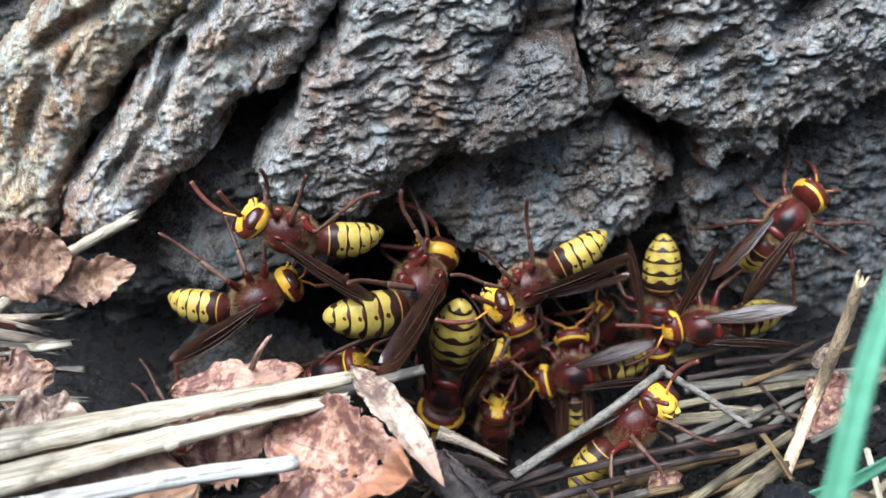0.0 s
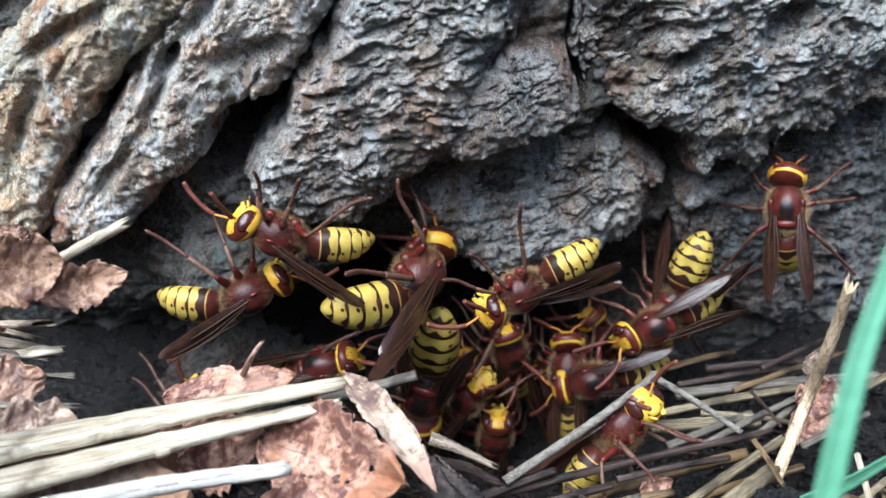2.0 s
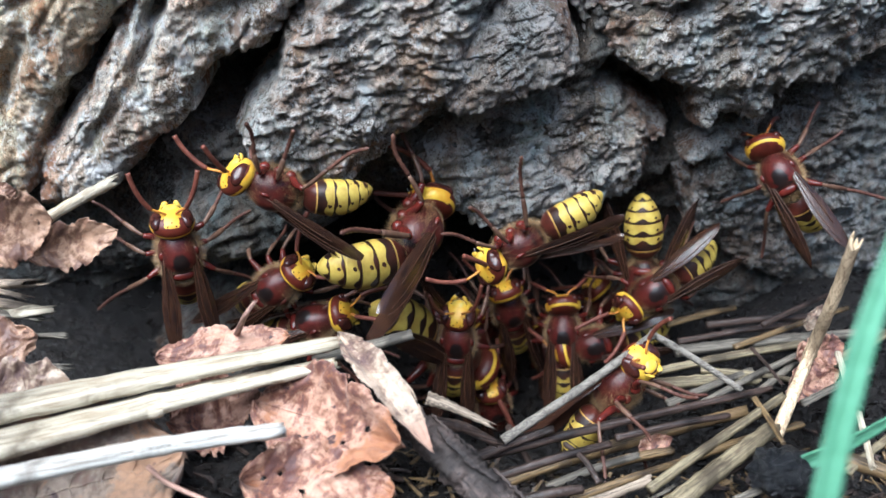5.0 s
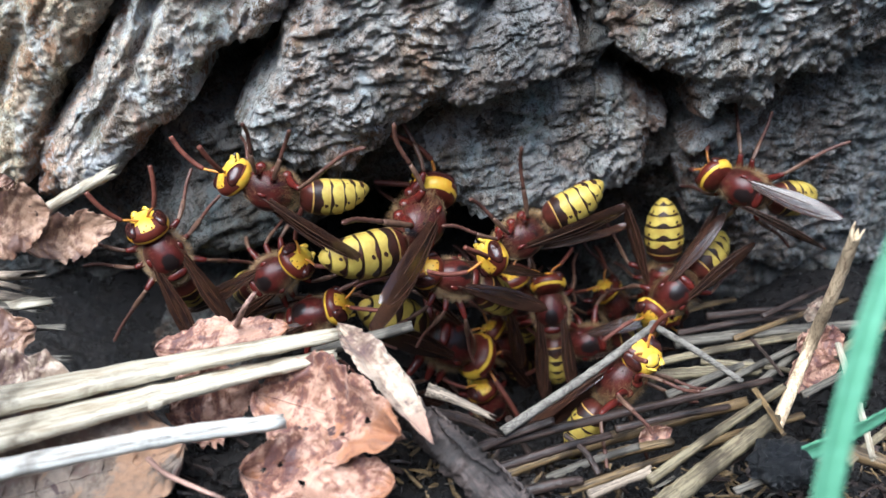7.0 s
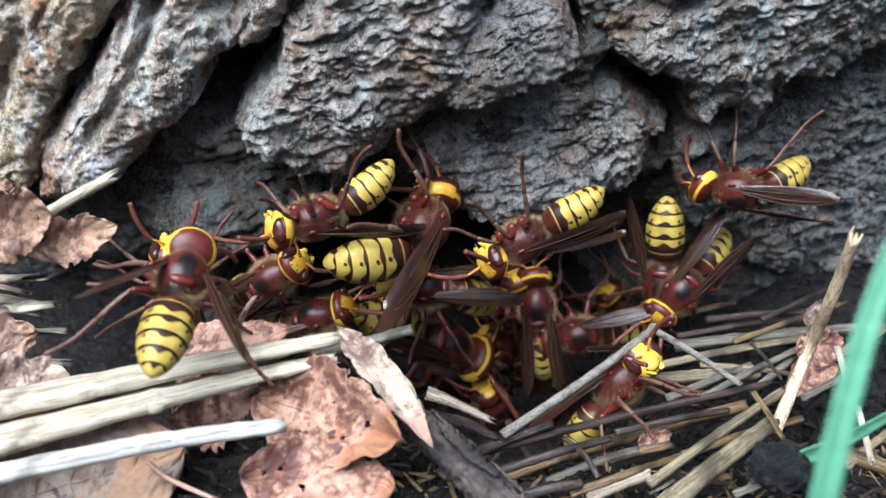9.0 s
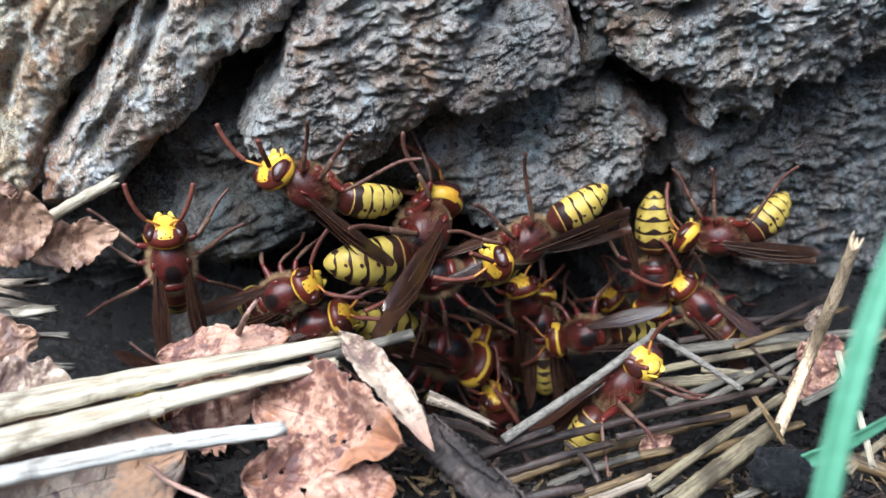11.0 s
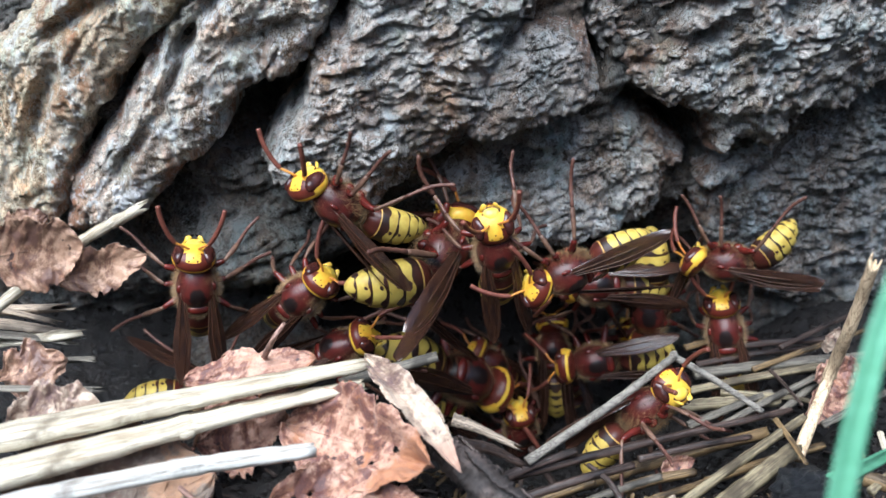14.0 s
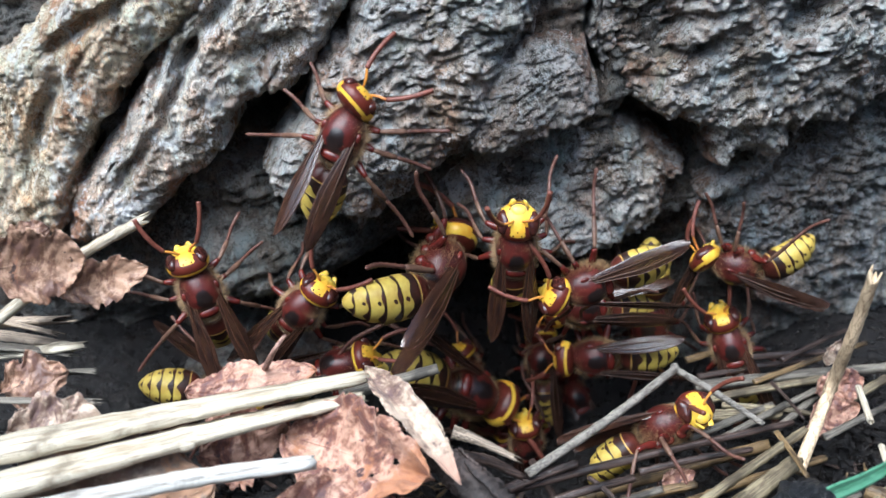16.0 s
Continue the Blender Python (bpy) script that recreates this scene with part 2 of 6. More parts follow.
M_LEAF_PINK = leaf_material("dead_leaf_reddish", (0.36, 0.21, 0.145), (0.20, 0.088, 0.055), (0.075, 0.03, 0.03), (0.025, 0.011, 0.016), (0.26, 0.10, 0.034))
M_LEAF_PALE = leaf_material("dead_leaf_pale", (0.36, 0.28, 0.21), (0.23, 0.155, 0.11), (0.09, 0.05, 0.048), (0.05, 0.03, 0.03), (0.38, 0.22, 0.16))
M_LEAF_BEIGE = leaf_material("dead_leaf_beige", (0.215, 0.165, 0.125), (0.15, 0.108, 0.08), (0.16, 0.09, 0.07), (0.06, 0.03, 0.03), (0.36, 0.20, 0.11))
M_LEAF_BROWN = leaf_material("dead_leaf_brown", (0.30, 0.185, 0.12), (0.18, 0.093, 0.055), (0.10, 0.05, 0.038), (0.035, 0.018, 0.016), (0.30, 0.13, 0.07))


def grass_material():
    n = Nodes("grass_blade")
    a = n.noise(n.scaled(0.04, 1, 1), 900, 4, 0.6)
    col = n.ramp(a, [(0.3, (0.09, 0.26, 0.15)), (0.7, (0.15, 0.36, 0.23))])
    n.bump(a, 0.4, 0.2)
    n.bsdf.inputs["Transmission Weight"].default_value = 0.0
    return n.done(col, 0.4, 0.5)


M_GRASS = grass_material()


def soil_material():
    n = Nodes("wet_soil")
    v = n.scaled(1, 1, 1)
    a = n.noise(v, 260, 8, 0.75)
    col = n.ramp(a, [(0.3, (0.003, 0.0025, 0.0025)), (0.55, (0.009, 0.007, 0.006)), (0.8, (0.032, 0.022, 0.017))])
    n.bump(a, 1.0, 1.5)
    return n.done(col, n.ramp(n.noise(v, 500, 4), [(0.40, (0.14,) * 3), (0.54, (0.6,) * 3)]), 0.4)


M_SOIL = soil_material()


# ---- mesh helpers (all lengths in millimetres) ----
def mesh_of(name, verts, faces, smooth=True, attrs=None):
    me = bpy.data.meshes.new(name)
    verts = np.asarray(verts, dtype=np.float64) * MM
    if isinstance(faces, np.ndarray):
        nf, k = faces.shape
        me.vertices.add(len(verts))
        me.vertices.foreach_set("co", verts.ravel())
        me.loops.add(nf * k)
        me.loops.foreach_set("vertex_index", faces.ravel())
        me.polygons.add(nf)
        me.polygons.foreach_set("loop_start", np.arange(0, nf * k, k))
        me.update(calc_edges=True)
    else:
        me.from_pydata(verts.tolist(), [], faces)
    if smooth:
        me.polygons.foreach_set("use_smooth", np.ones(len(me.polygons), dtype=bool))
    for key, values in (attrs or {}).items():
        a = me.attributes.new(key, "FLOAT", "POINT")
        a.data.foreach_set("value", np.asarray(values, dtype=np.float32))
    me.update()
    return me


def part(name, shape, material, parent, label="", at=None, attrs=None, smooth=True):
    """One mesh under a thing or a part. shape: (verts, faces). at: its pose in the parent's space."""
    me = shape if isinstance(shape, bpy.types.Mesh) else mesh_of(name, shape[0], shape[1], smooth, attrs)
    if not me.materials:
        me.materials.append(material)
    ob = new(name, me)
    ob.parent = parent
    if at is not None:
        ob.matrix_basis = at
    if label:
        ob["label"] = label
    return ob


def mmpose(x, y, z, rx=0, ry=0, rz=0):
    return pose(x * MM, y * MM, z * MM, rx, ry, rz)


def join(*shapes):
    verts, faces = [], []
    for v, f in shapes:
        k = len(verts)
        verts += [tuple(p) for p in v]
        faces += [tuple(i + k for i in g) for g in f]
    return verts, faces


def ellipsoid(c, r, nu=20, nv=12, warp=None):
    verts, faces = [], []
    for j in range(nv + 1):
        th = math.pi * j / nv
        for i in range(nu):
            ph = 2 * math.pi * i / nu
            p = Vector((math.cos(th), math.sin(th) * math.cos(ph), math.sin(th) * math.sin(ph)))
            q = Vector((c[0] + r[0] * p.x, c[1] + r[1] * p.y, c[2] + r[2] * p.z))
            verts.append(warp(q, p) if warp else q)
    for j in range(nv):
        for i in range(nu):
            k = (i + 1) % nu
            faces.append((j * nu + i, j * nu + k, (j + 1) * nu + k, (j + 1) * nu + i))
    return verts, faces


def tube(points, radii, n=8, flat=1.0, side=None, caps=True):
    """A tapered tube along points; flat squeezes it in the up direction."""
    pts = [Vector(p) for p in points]
    verts, faces = [], []
    ref = Vector(side) if side else Vector((0.13, 0.31, 0.94))
    for k, p in enumerate(pts):
        d = (pts[min(k + 1, len(pts) - 1)] - pts[max(k - 1, 0)]).normalized()
        a = d.cross(ref)
        a = a.normalized() if a.length > 1e-6 else d.orthogonal().normalized()
        b = a.cross(d)
        for i in range(n):
            w = 2 * math.pi * i / n
            verts.append(p + radii[k] * (a * math.cos(w) + b * math.sin(w) * flat))
    for k in range(len(pts) - 1):
        for i in range(n):
            j = (i + 1) % n
            faces.append((k * n + i, k * n + j, (k + 1) * n + j, (k + 1) * n + i))
    if caps:
        faces.append(tuple(range(n - 1, -1, -1)))
        faces.append(tuple((len(pts) - 1) * n + i for i in range(n)))
    return verts, faces


def spline(points, steps):
    """Points along a smooth curve through the given ones."""
    pts = [Vector(p) for p in points]
    pts = [2 * pts[0] - pts[1]] + pts + [2 * pts[-1] - pts[-2]]
    out = []
    for k in range(1, len(pts) - 2):
        a, b, c, d = pts[k - 1:k + 3]
        for i in range(steps):
            t = i / steps
            out.append(0.5 * ((2 * b) + (c - a) * t + (2 * a - 5 * b + 4 * c - d) * t * t + (3 * b - a - 3 * c + d) * t ** 3))
    out.append(pts[-2])
    return out


# ---- lattice noise on arrays ----
RNG = np.random.RandomState(7)
PERM = np.concatenate([RNG.permutation(512)] * 3)
VALS = RNG.rand(512)


def vnoise(x, y, seed=0):
    xi, yi = np.floor(x).astype(int), np.floor(y).astype(int)
    fx, fy = x - xi, y - yi
    fx, fy = fx * fx * fx * (fx * (fx * 6 - 15) + 10), fy * fy * fy * (fy * (fy * 6 - 15) + 10)

    def h(a, b):
        return VALS[PERM[(PERM[(a + seed * 17) & 511] + b) & 511]]

    return (h(xi, yi) * (1 - fx) + h(xi + 1, yi) * fx) * (1 - fy) + (h(xi, yi + 1) * (1 - fx) + h(xi + 1, yi + 1) * fx) * fy


def fbm(x, y, octaves=5, gain=0.5, seed=0):
    s, a, w = 0, 1.0, 0
    for k in range(octaves):
        s, w = s + a * vnoise(x, y, seed + k), w + a
        x, y, a = x * 2.03 + 11.3, y * 2.03 + 5.7, a * gain
    return s / w


def turned(x, z, angle, along):
    """Coordinates with the grain along one direction, squeezed along it."""
    c, s = math.cos(radians(angle)), math.sin(radians(angle))
    return (x * c + z * s) * along, -x * s + z * c


def flakes(x, z, angle, size, seed):
    """Layered, flaky relief from 0 to 1 with ledges."""
    u, v = turned(x, z, angle, 0.42)
    wu, wv = fbm(x / 5, z / 5, 3, seed=seed + 30) * 5, fbm(x / 5, z / 5, 3, seed=seed + 40) * 5
    a = fbm((u + wu) / size, (v + wv) / size, 5, 0.5, seed)
    steps = a * 7.0
    led = np.floor(steps) + np.clip((steps - np.floor(steps)) * 3.2 - 1.1, 0, 1)
    rid = 1 - np.abs(fbm((u + wu) / size * 2.2, (v + wv) / size * 2.2, 4, 0.55, seed + 9) * 2 - 1)
    return 0.55 * led / 7.0 + 0.25 * a + 0.2 * rid


def cells(x, z, angle, size, long, seed):
    """Broken plates along the grain: a height per plate and the distance to the crack round it."""
    wx = (fbm(x / 4, z / 4, 3, 0.5, seed + 50) - 0.5) * 5
    wz = (fbm(x / 4, z / 4, 3, 0.5, seed + 60) - 0.5) * 5
    u, v = turned(x + wx, z + wz, angle, 1 / long)
    u, v = u / size, v / size
    ui, vi = np.floor(u).astype(int), np.floor(v).astype(int)
    f1, f2, val, drop = np.full(x.shape, 9.0), np.full(x.shape, 9.0), np.zeros(x.shape), np.zeros(x.shape)
    for a in (-1, 0, 1):
        for b in (-1, 0, 1):
            k = PERM[(PERM[(ui + a + seed * 13) & 511] + vi + b) & 511]
            d = np.hypot(ui + a + VALS[k] - u, vi + b + VALS[(k * 7 + 3) & 511] - v)
            nearer = d < f1
            f2 = np.where(nearer, f1, np.minimum(f2, d))
            val = np.where(nearer, VALS[(k * 13 + 5) & 511], val)
            drop = np.where(nearer, vi + b + VALS[(k * 7 + 3) & 511] - v, drop)
            f1 = np.minimum(f1, d)
    return val, np.clip((f2 - f1) / 0.25, 0, 1), drop


def grain(x, z, angle, seed):
    u, v = turned(x, z, angle, 0.15)
    return fbm(u / 0.9, v / 0.9, 4, 0.6, seed)


def inside(x, z, pts):
    """Signed distance to a closed outline, positive within."""
    best = np.full(x.shape, 1e9)
    odd = np.zeros(x.shape, dtype=bool)
    n = len(pts)
    for k in range(n):
        (ax, az), (bx, bz) = pts[k], pts[(k + 1) % n]
        dx, dz = bx - ax, bz - az
        t = np.clip(((x - ax) * dx + (z - az) * dz) / (dx * dx + dz * dz), 0, 1)
        best = np.minimum(best, np.hypot(x - ax - t * dx, z - az - t * dz))
        if dz != 0:
            odd ^= ((az > z) != (bz > z)) & (x < ax + (z - az) * dx / dz)
    return np.where(odd, best, -best)


# ---- the tree trunk ----
TRUNK_R, TRUNK_X, TRUNK_Y = 240.0, -8.0, 374.0


def trunk_face(x):
    """The mean face of the trunk (y) at x."""
    d = np.clip(np.abs(x - TRUNK_X), 0, TRUNK_R - 1)
    return TRUNK_Y - np.sqrt(TRUNK_R ** 2 - d ** 2)


def bump2(x, z, cx, cz, rx, rz):
    return np.exp(-(((x - cx) / rx) ** 2 + ((z - cz) / rz) ** 2) ** 1.6)


# deep cracks between the plates: place, half sizes, depth
PITS = [(-53.7, 35.7, 3.5, 7, 7), (-62.4, 21.9, 3, 6, 7), (-30.5, 33.1, 7, 6, 15), (-35.7, 27.0, 6, 4, 11), (-17.5, 50.8, 4, 7, 16), (-23.7, 39.0, 3.5, 5, 14),
        (23.0, 45.8, 2, 6, 9), (23.3, 39.4, 2, 4, 9), (31.8, 29.8, 4, 4, 12), (39.2, 24.6, 5, 5, 16), (43.5, 19.8, 4, 4, 10), (12.2, 27.3, 9, 3, 9), (4.0, 26.0, 6, 3.5, 5),
        (0.3, 22.0, 5, 5, 2), (-63.1, 54.4, 6, 7, 45), (-57.8, 58.3, 7, 5, 40)]


def recess(x, z):
    """How far the inner wood lies behind the trunk's face."""
    hollow = 32 * bump2(x, z, 8, -16, 38, 19)
    under = 9 / (1 + np.exp((z - 12) / 4.0)) / (1 + np.exp(np.clip(-(x + 32) / 5, -50, 50)))
    side = 4 * bump2(x, z, -66, -8, 30, 20) + 12 * bump2(x, z, -50, -21, 26, 7) - 5 * bump2(x, z, 78, -20, 36, 9) - 4 * bump2(x, z, 84, -2, 22, 14) - 10 * bump2(x, z, -32, 3, 19, 8) + 8 * bump2(x, z, -36, -15, 30, 8)
    deep = sum(d * bump2(x, z, cx, cz, rx, rz) for cx, cz, rx, rz, d in PITS)
    return hollow + under + side + 4.0 + deep


def spaced(dense0, dense1, step, far0, far1, grow=1.25):
    mid = list(np.arange(dense0, dense1 + step / 2, step))
    lo, s, v = [], step, dense0
    while v > far0:
        s *= grow
        v -= s
        lo.append(max(v, far0))
    hi, s, v = [], step, dense1
    while v < far1:
        s *= grow
        v += s
        hi.append(min(v, far1))
    return np.array(lo[::-1] + mid + hi)


def grid_faces(nu, nv):
    i = np.arange(nu * nv).reshape(nv, nu)
    return np.stack([i[:-1, :-1], i[:-1, 1:], i[1:, 1:], i[1:, :-1]], -1).reshape(-1, 4)


def strata(u, v, size, seed):
    """Layers that jut out at their lower edge and end in lenses: height 0 to 1."""
    p = v / size + 1.9 * (fbm(u / (size * 2.6), v / (size * 1.5), 3, 0.5, seed) - 0.5) * 2
    k = np.floor(p)
    fr = p - k
    lens = np.clip(1.7 * vnoise(u / (size * 3.0) + 7.31 * k, k * 3.7 + 0.5, seed + 3) - 0.25, 0, 1)
    edge = np.clip(fr / 0.16, 0, 1)
    edge = edge * edge * (3 - 2 * edge)
    return lens * edge * (1 - fr) ** 0.8, lens


def relief(X, Z, angle, size, seed):
    """Bark relief in jutting layers, rounded lumps and fine fibres, and a tone per layer."""
    wx = 2.2 * (fbm(X / 5, Z / 5, 3, 0.5, seed + 50) - 0.5)
    wz = 2.2 * (fbm(X / 5, Z / 5, 3, 0.5, seed + 60) - 0.5)
    u, v = turned(X + wx, Z + wz, angle, 1.0)
    s1, l1 = strata(u, v, size, seed)
    s2, l2 = strata(u + 3.1, v + 1.7, size * 0.42, seed + 11)
    lump = np.abs(fbm(u / (size * 1.5), v / (size * 0.7), 4, 0.5, seed + 21) * 2 - 1)
    small = np.abs(fbm(u / (size * 0.5), v / (size * 0.28), 3, 0.55, seed + 23) * 2 - 1)
    chips = cells(X, Z, angle, size * 0.5, 2.4, seed + 3)
    fibre = fbm(u / 2.4, v / 0.42, 3, 0.6, seed + 27) - 0.5
    h = 0.95 * s1 + 0.20 * s2 + 2.1 * lump + 1.0 * small + 0.42 * (chips[0] - 0.5) * chips[1] + 0.12 * (chips[1] - 1) + 0.25 * fibre + 1.1 * (fbm(X / 1.1, Z / 0.8, 4, 0.62, seed + 29) - 0.5)
    return h - 0.6, np.clip(0.5 + 0.5 * (l1 - 0.5) + 0.3 * (l2 - 0.5) + 0.35 * (chips[0] - 0.5), 0, 1)


def build_trunk():
    trunk = tagged(new("tree_trunk"), "old tree trunk with thick cracked grey-brown bark plates", "tree trunk")
    # the wood behind the plates, closed all round
    s = spaced(-88, 92, 0.45, -math.pi * TRUNK_R, math.pi * TRUNK_R)
    z = spaced(-30, 62, 0.45, -60, 1400)
    S, Z = np.meshgrid(s, z)
    ang = S / TRUNK_R
    near = np.clip(1.4 - np.abs(S) / 160, 0, 1) * np.clip(1.5 - (Z - 60) / 90, 0, 1)
    X0 = TRUNK_X + TRUNK_R * np.sin(ang)
    rel = near * (-recess(X0, Z) + 4.5 * (fbm(X0 / 9, Z / 9, 4, 0.5, 3) - 0.5) + 0.9 * relief(X0, Z, 20, 6.0, 61)[0] + 0.5 * grain(X0, Z, 22, 5) + 2.4 * (grain(X0, Z, 16, 25) - 0.5) + 2.0 * (flakes(X0, Z, 8, 4.0, 27) - 0.5))
    rel = rel + (1 - near) * 10 * (fbm(S / 30, Z / 80, 4, 0.5, 8) - 0.3)
    rad = TRUNK_R + rel
    V = np.stack([TRUNK_X + rad * np.sin(ang), TRUNK_Y - rad * np.cos(ang), Z], -1).reshape(-1, 3)
    flake = cells(X0, Z, 22, 3.5, 3.0, 19)[0] * near + 0.5 * (1 - near)
    part("inner_bark", (V, grid_faces(len(s), len(z))), M_BARK_DARK, trunk, "inner bark and hollow with shade in its colour", attrs={"flake": flake.ravel(), "rim": np.full(flake.size, 0.4)})
    # the broken top of the trunk closes it
    top = V.reshape(len(z), len(s), 3)[-1]
    ring = [tuple(p) for p in top[:-1:2]]
    lid = ring + [(TRUNK_X, TRUNK_Y, 1425.0)]
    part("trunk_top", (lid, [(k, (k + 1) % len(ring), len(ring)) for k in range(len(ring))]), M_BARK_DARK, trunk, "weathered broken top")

    def plate(outline, face, lift, angle, size, rough, material, seed, edge=2.0, tilt=(0, 0), label="", grow=0.0, dents=(), wave=3.0):
        xs = [p[0] for p in outline]
        zs = [p[1] for p in outline]
        st = 0.2
        x = np.arange(max(min(xs) - 3, -92), min(max(xs) + 3, 97), st)
        z = np.arange(min(zs) - 3, min(max(zs) + 3, 68), st)
        X, Z = np.meshgrid(x, z)
        d = inside(X, Z, outline) + grow
        d = d + 2.6 * (fbm(X / 4, Z / 4, 4, 0.55, seed) - 0.5) + 1.4 * (fbm(X / 0.9, Z / 0.9, 3, 0.5, seed + 5) - 0.5)
        k = np.clip(d / 1.2, 0, 1)
        k1, k2 = np.clip(d / edge, 0, 1), np.clip(d / 10, 0, 1)
        dome = 0.6 * np.sqrt(np.clip(1 - (1 - k1) ** 2, 0, 1)) + 0.4 * np.sqrt(np.clip(1 - (1 - k2) ** 2, 0, 1))
        broad = fbm(X / 11, Z / 11, 3, 0.5, seed + 12) - 0.5
        lumps, tone = relief(X, Z, angle, size, seed)
        h = dome * lift + k * (rough * lumps + wave * 2 * broad)
        h = h + k * (tilt[0] * (X - np.mean(xs)) + tilt[1] * (Z - np.mean(zs)))
        for cx, cz, rl, rw, ang, deep in dents:
            du, dv = turned(X - cx, Z - cz, ang, 1.0)
            h = h - deep * np.exp(-((du / rl) ** 2 + ((dv + 0.6 * (fbm(X / 2, Z / 2, 3, 0.5, seed + 80) - 0.5) * rw) / rw) ** 2) ** 1.5)
        Y = trunk_face(X) + face - h + np.where(d < 0, 7.0, 0)
        # the layers' lower edges hang over a little
        Zd = Z - 0.22 * np.clip(h, 0, 12) * np.exp(-np.clip(d, 0, 12) / 4)
        keep = d > -0.5
        cell = keep[:-1, :-1] & keep[1:, :-1] & keep[:-1, 1:] & keep[1:, 1:]
        faces = grid_faces(len(x), len(z))[cell.ravel()]
        V = np.stack([X, Y, Zd], -1).reshape(-1, 3)
        used = np.unique(faces)
        back = np.full(len(V), -1)
        back[used] = np.arange(len(used))
        part("bark_plate", (V[used], back[faces]), material, trunk, label, attrs={"flake": tone.ravel()[used], "rim": (0.35 + 0.65 * np.exp(-np.clip(d, 0, 30) / 3.0)).ravel()[used]})

    plate([(-74.6, 41.1), (-67.3, 45.8), (-60.4, 52.8), (-53.5, 57.9), (-29.4, 58.5), (-35.0, 53.5), (-40.5, 49.4), (-45.1, 45.7), (-48.6, 42.4), (-53.0, 38.6), (-56.2, 34.7), (-60.0, 30.5), (-60.5, 27.9), (-64.1, 23.6), (-63.8, 20.5), (-68.0, 13.5), (-98.0, -1.5), (-98, 40)],
          6.0, 10, 52, 7.0, 0.8, M_BARK_TAN, 21, 3.0, (0.06, -0.10), "tan weathered bark plate", 0.8, wave=1.6, dents=((-66, 34, 9, 1.6, 60, 2.5), (-56, 48, 10, 1.5, 30, 2.5), (-70, 26, 7, 1.5, 70, 2)))
    plate([(-35.1, 58.8), (-14.4, 59.0), (-16.7, 53.6), (-20.0, 48.2), (-22.4, 44.3), (-25.3, 40.7), (-30.1, 39.7), (-33.0, 37.4), (-36.0, 34.9), (-37.4, 30.6), (-39.7, 27.6), (-43.8, 25.4), (-48.1, 19.8), (-54.8, 15.5), (-66.0, 11.4), (-65.2, 17.1), (-60.4, 22.8), (-55.1, 29.0), (-50.2, 35.0), (-45.9, 41.6), (-43.1, 47.1), (-38.5, 51.5)],
          6.0, 11, 50, 6.0, 0.85, M_BARK_STREAK, 33, 3.0, (0.04, -0.10), "tan and grey bark ridge with rusty streaks", 1.5, wave=1.8, dents=((-40.8, 44.0, 3.2, 1.3, 50, 6), (-43.0, 38.6, 3.4, 1.0, 60, 4), (-34, 52, 8, 1.4, 45, 3), (-28, 46, 7, 1.6, 20, 2.5), (-52, 26, 9, 1.2, 50, 2)))
    plate([(-12.2, 59.1), (-14.2, 52.0), (-16.7, 47.0), (-21.2, 43.5), (-22.4, 39.1), (-24.0, 33.9), (-27.6, 30.5), (-30.8, 25.1), (-29.3, 21.7), (-22.7, 18.7), (-15.4, 16.8), (-11.2, 18.8), (-9.8, 21.0), (-6.0, 24.6), (-2.9, 26.4), (-0.2, 28.8), (3.8, 31.2), (5.5, 34.0), (6.8, 36.6), (6.3, 39.3), (8.8, 42.5), (10.0, 44.6), (11.5, 47.0), (12.5, 50.0), (14.0, 54.1), (16.1, 58.6)],
          6.0, 11.5, 8, 4.6, 1.25, M_BARK_GREY, 47, 5.0, (-0.02, -0.09), "pale grey flaky bark plate", 0.6, wave=2.2)
    plate([(26.4, 57.8), (13.4, 57.8), (11.4, 49.9), (10.2, 44.6), (20.9, 42.1), (23.2, 45.7), (24.3, 49.4)], 13, 3.0, 50, 4, 0.8, M_BARK_SHADED, 53, 2.0, (0, 0), "grey bark plate with shade in its colour")
    plate([(4.3, 29.2), (11.8, 31.4), (18.9, 33.5), (22.8, 35.5), (22.6, 38.5), (21.1, 40.1), (21.4, 42.6), (20.5, 46.0), (16.4, 46.2), (13.0, 47.0), (8.0, 44.0), (4.5, 39.8), (2.3, 35.9), (1.2, 31.0)],
          3.0, 8.5, 22, 4, 0.7, M_BARK_SHADED, 59, 1.0, (0.03, -0.13), "smooth grey bark slab with rusty lower edge", wave=1.2)
    plate([(4.8, 26.9), (12.5, 29.2), (21.0, 33.1), (25.6, 31.9), (30.6, 28.6), (35.9, 24.2), (40.5, 20.8), (37.5, 19.0), (38.3, 16.0), (36.3, 10.9), (30.3, 6.8), (20.5, 4.8), (10.8, 5.0), (2.1, 7.5), (-4.1, 13.5), (-4.5, 21.6)],
          10.5, 8.0, 16, 3.6, 1.2, M_BARK_GREY, 67, 5.0, (0.05, -0.14), "grey streaked bark plate over the hollow", wave=2.5)
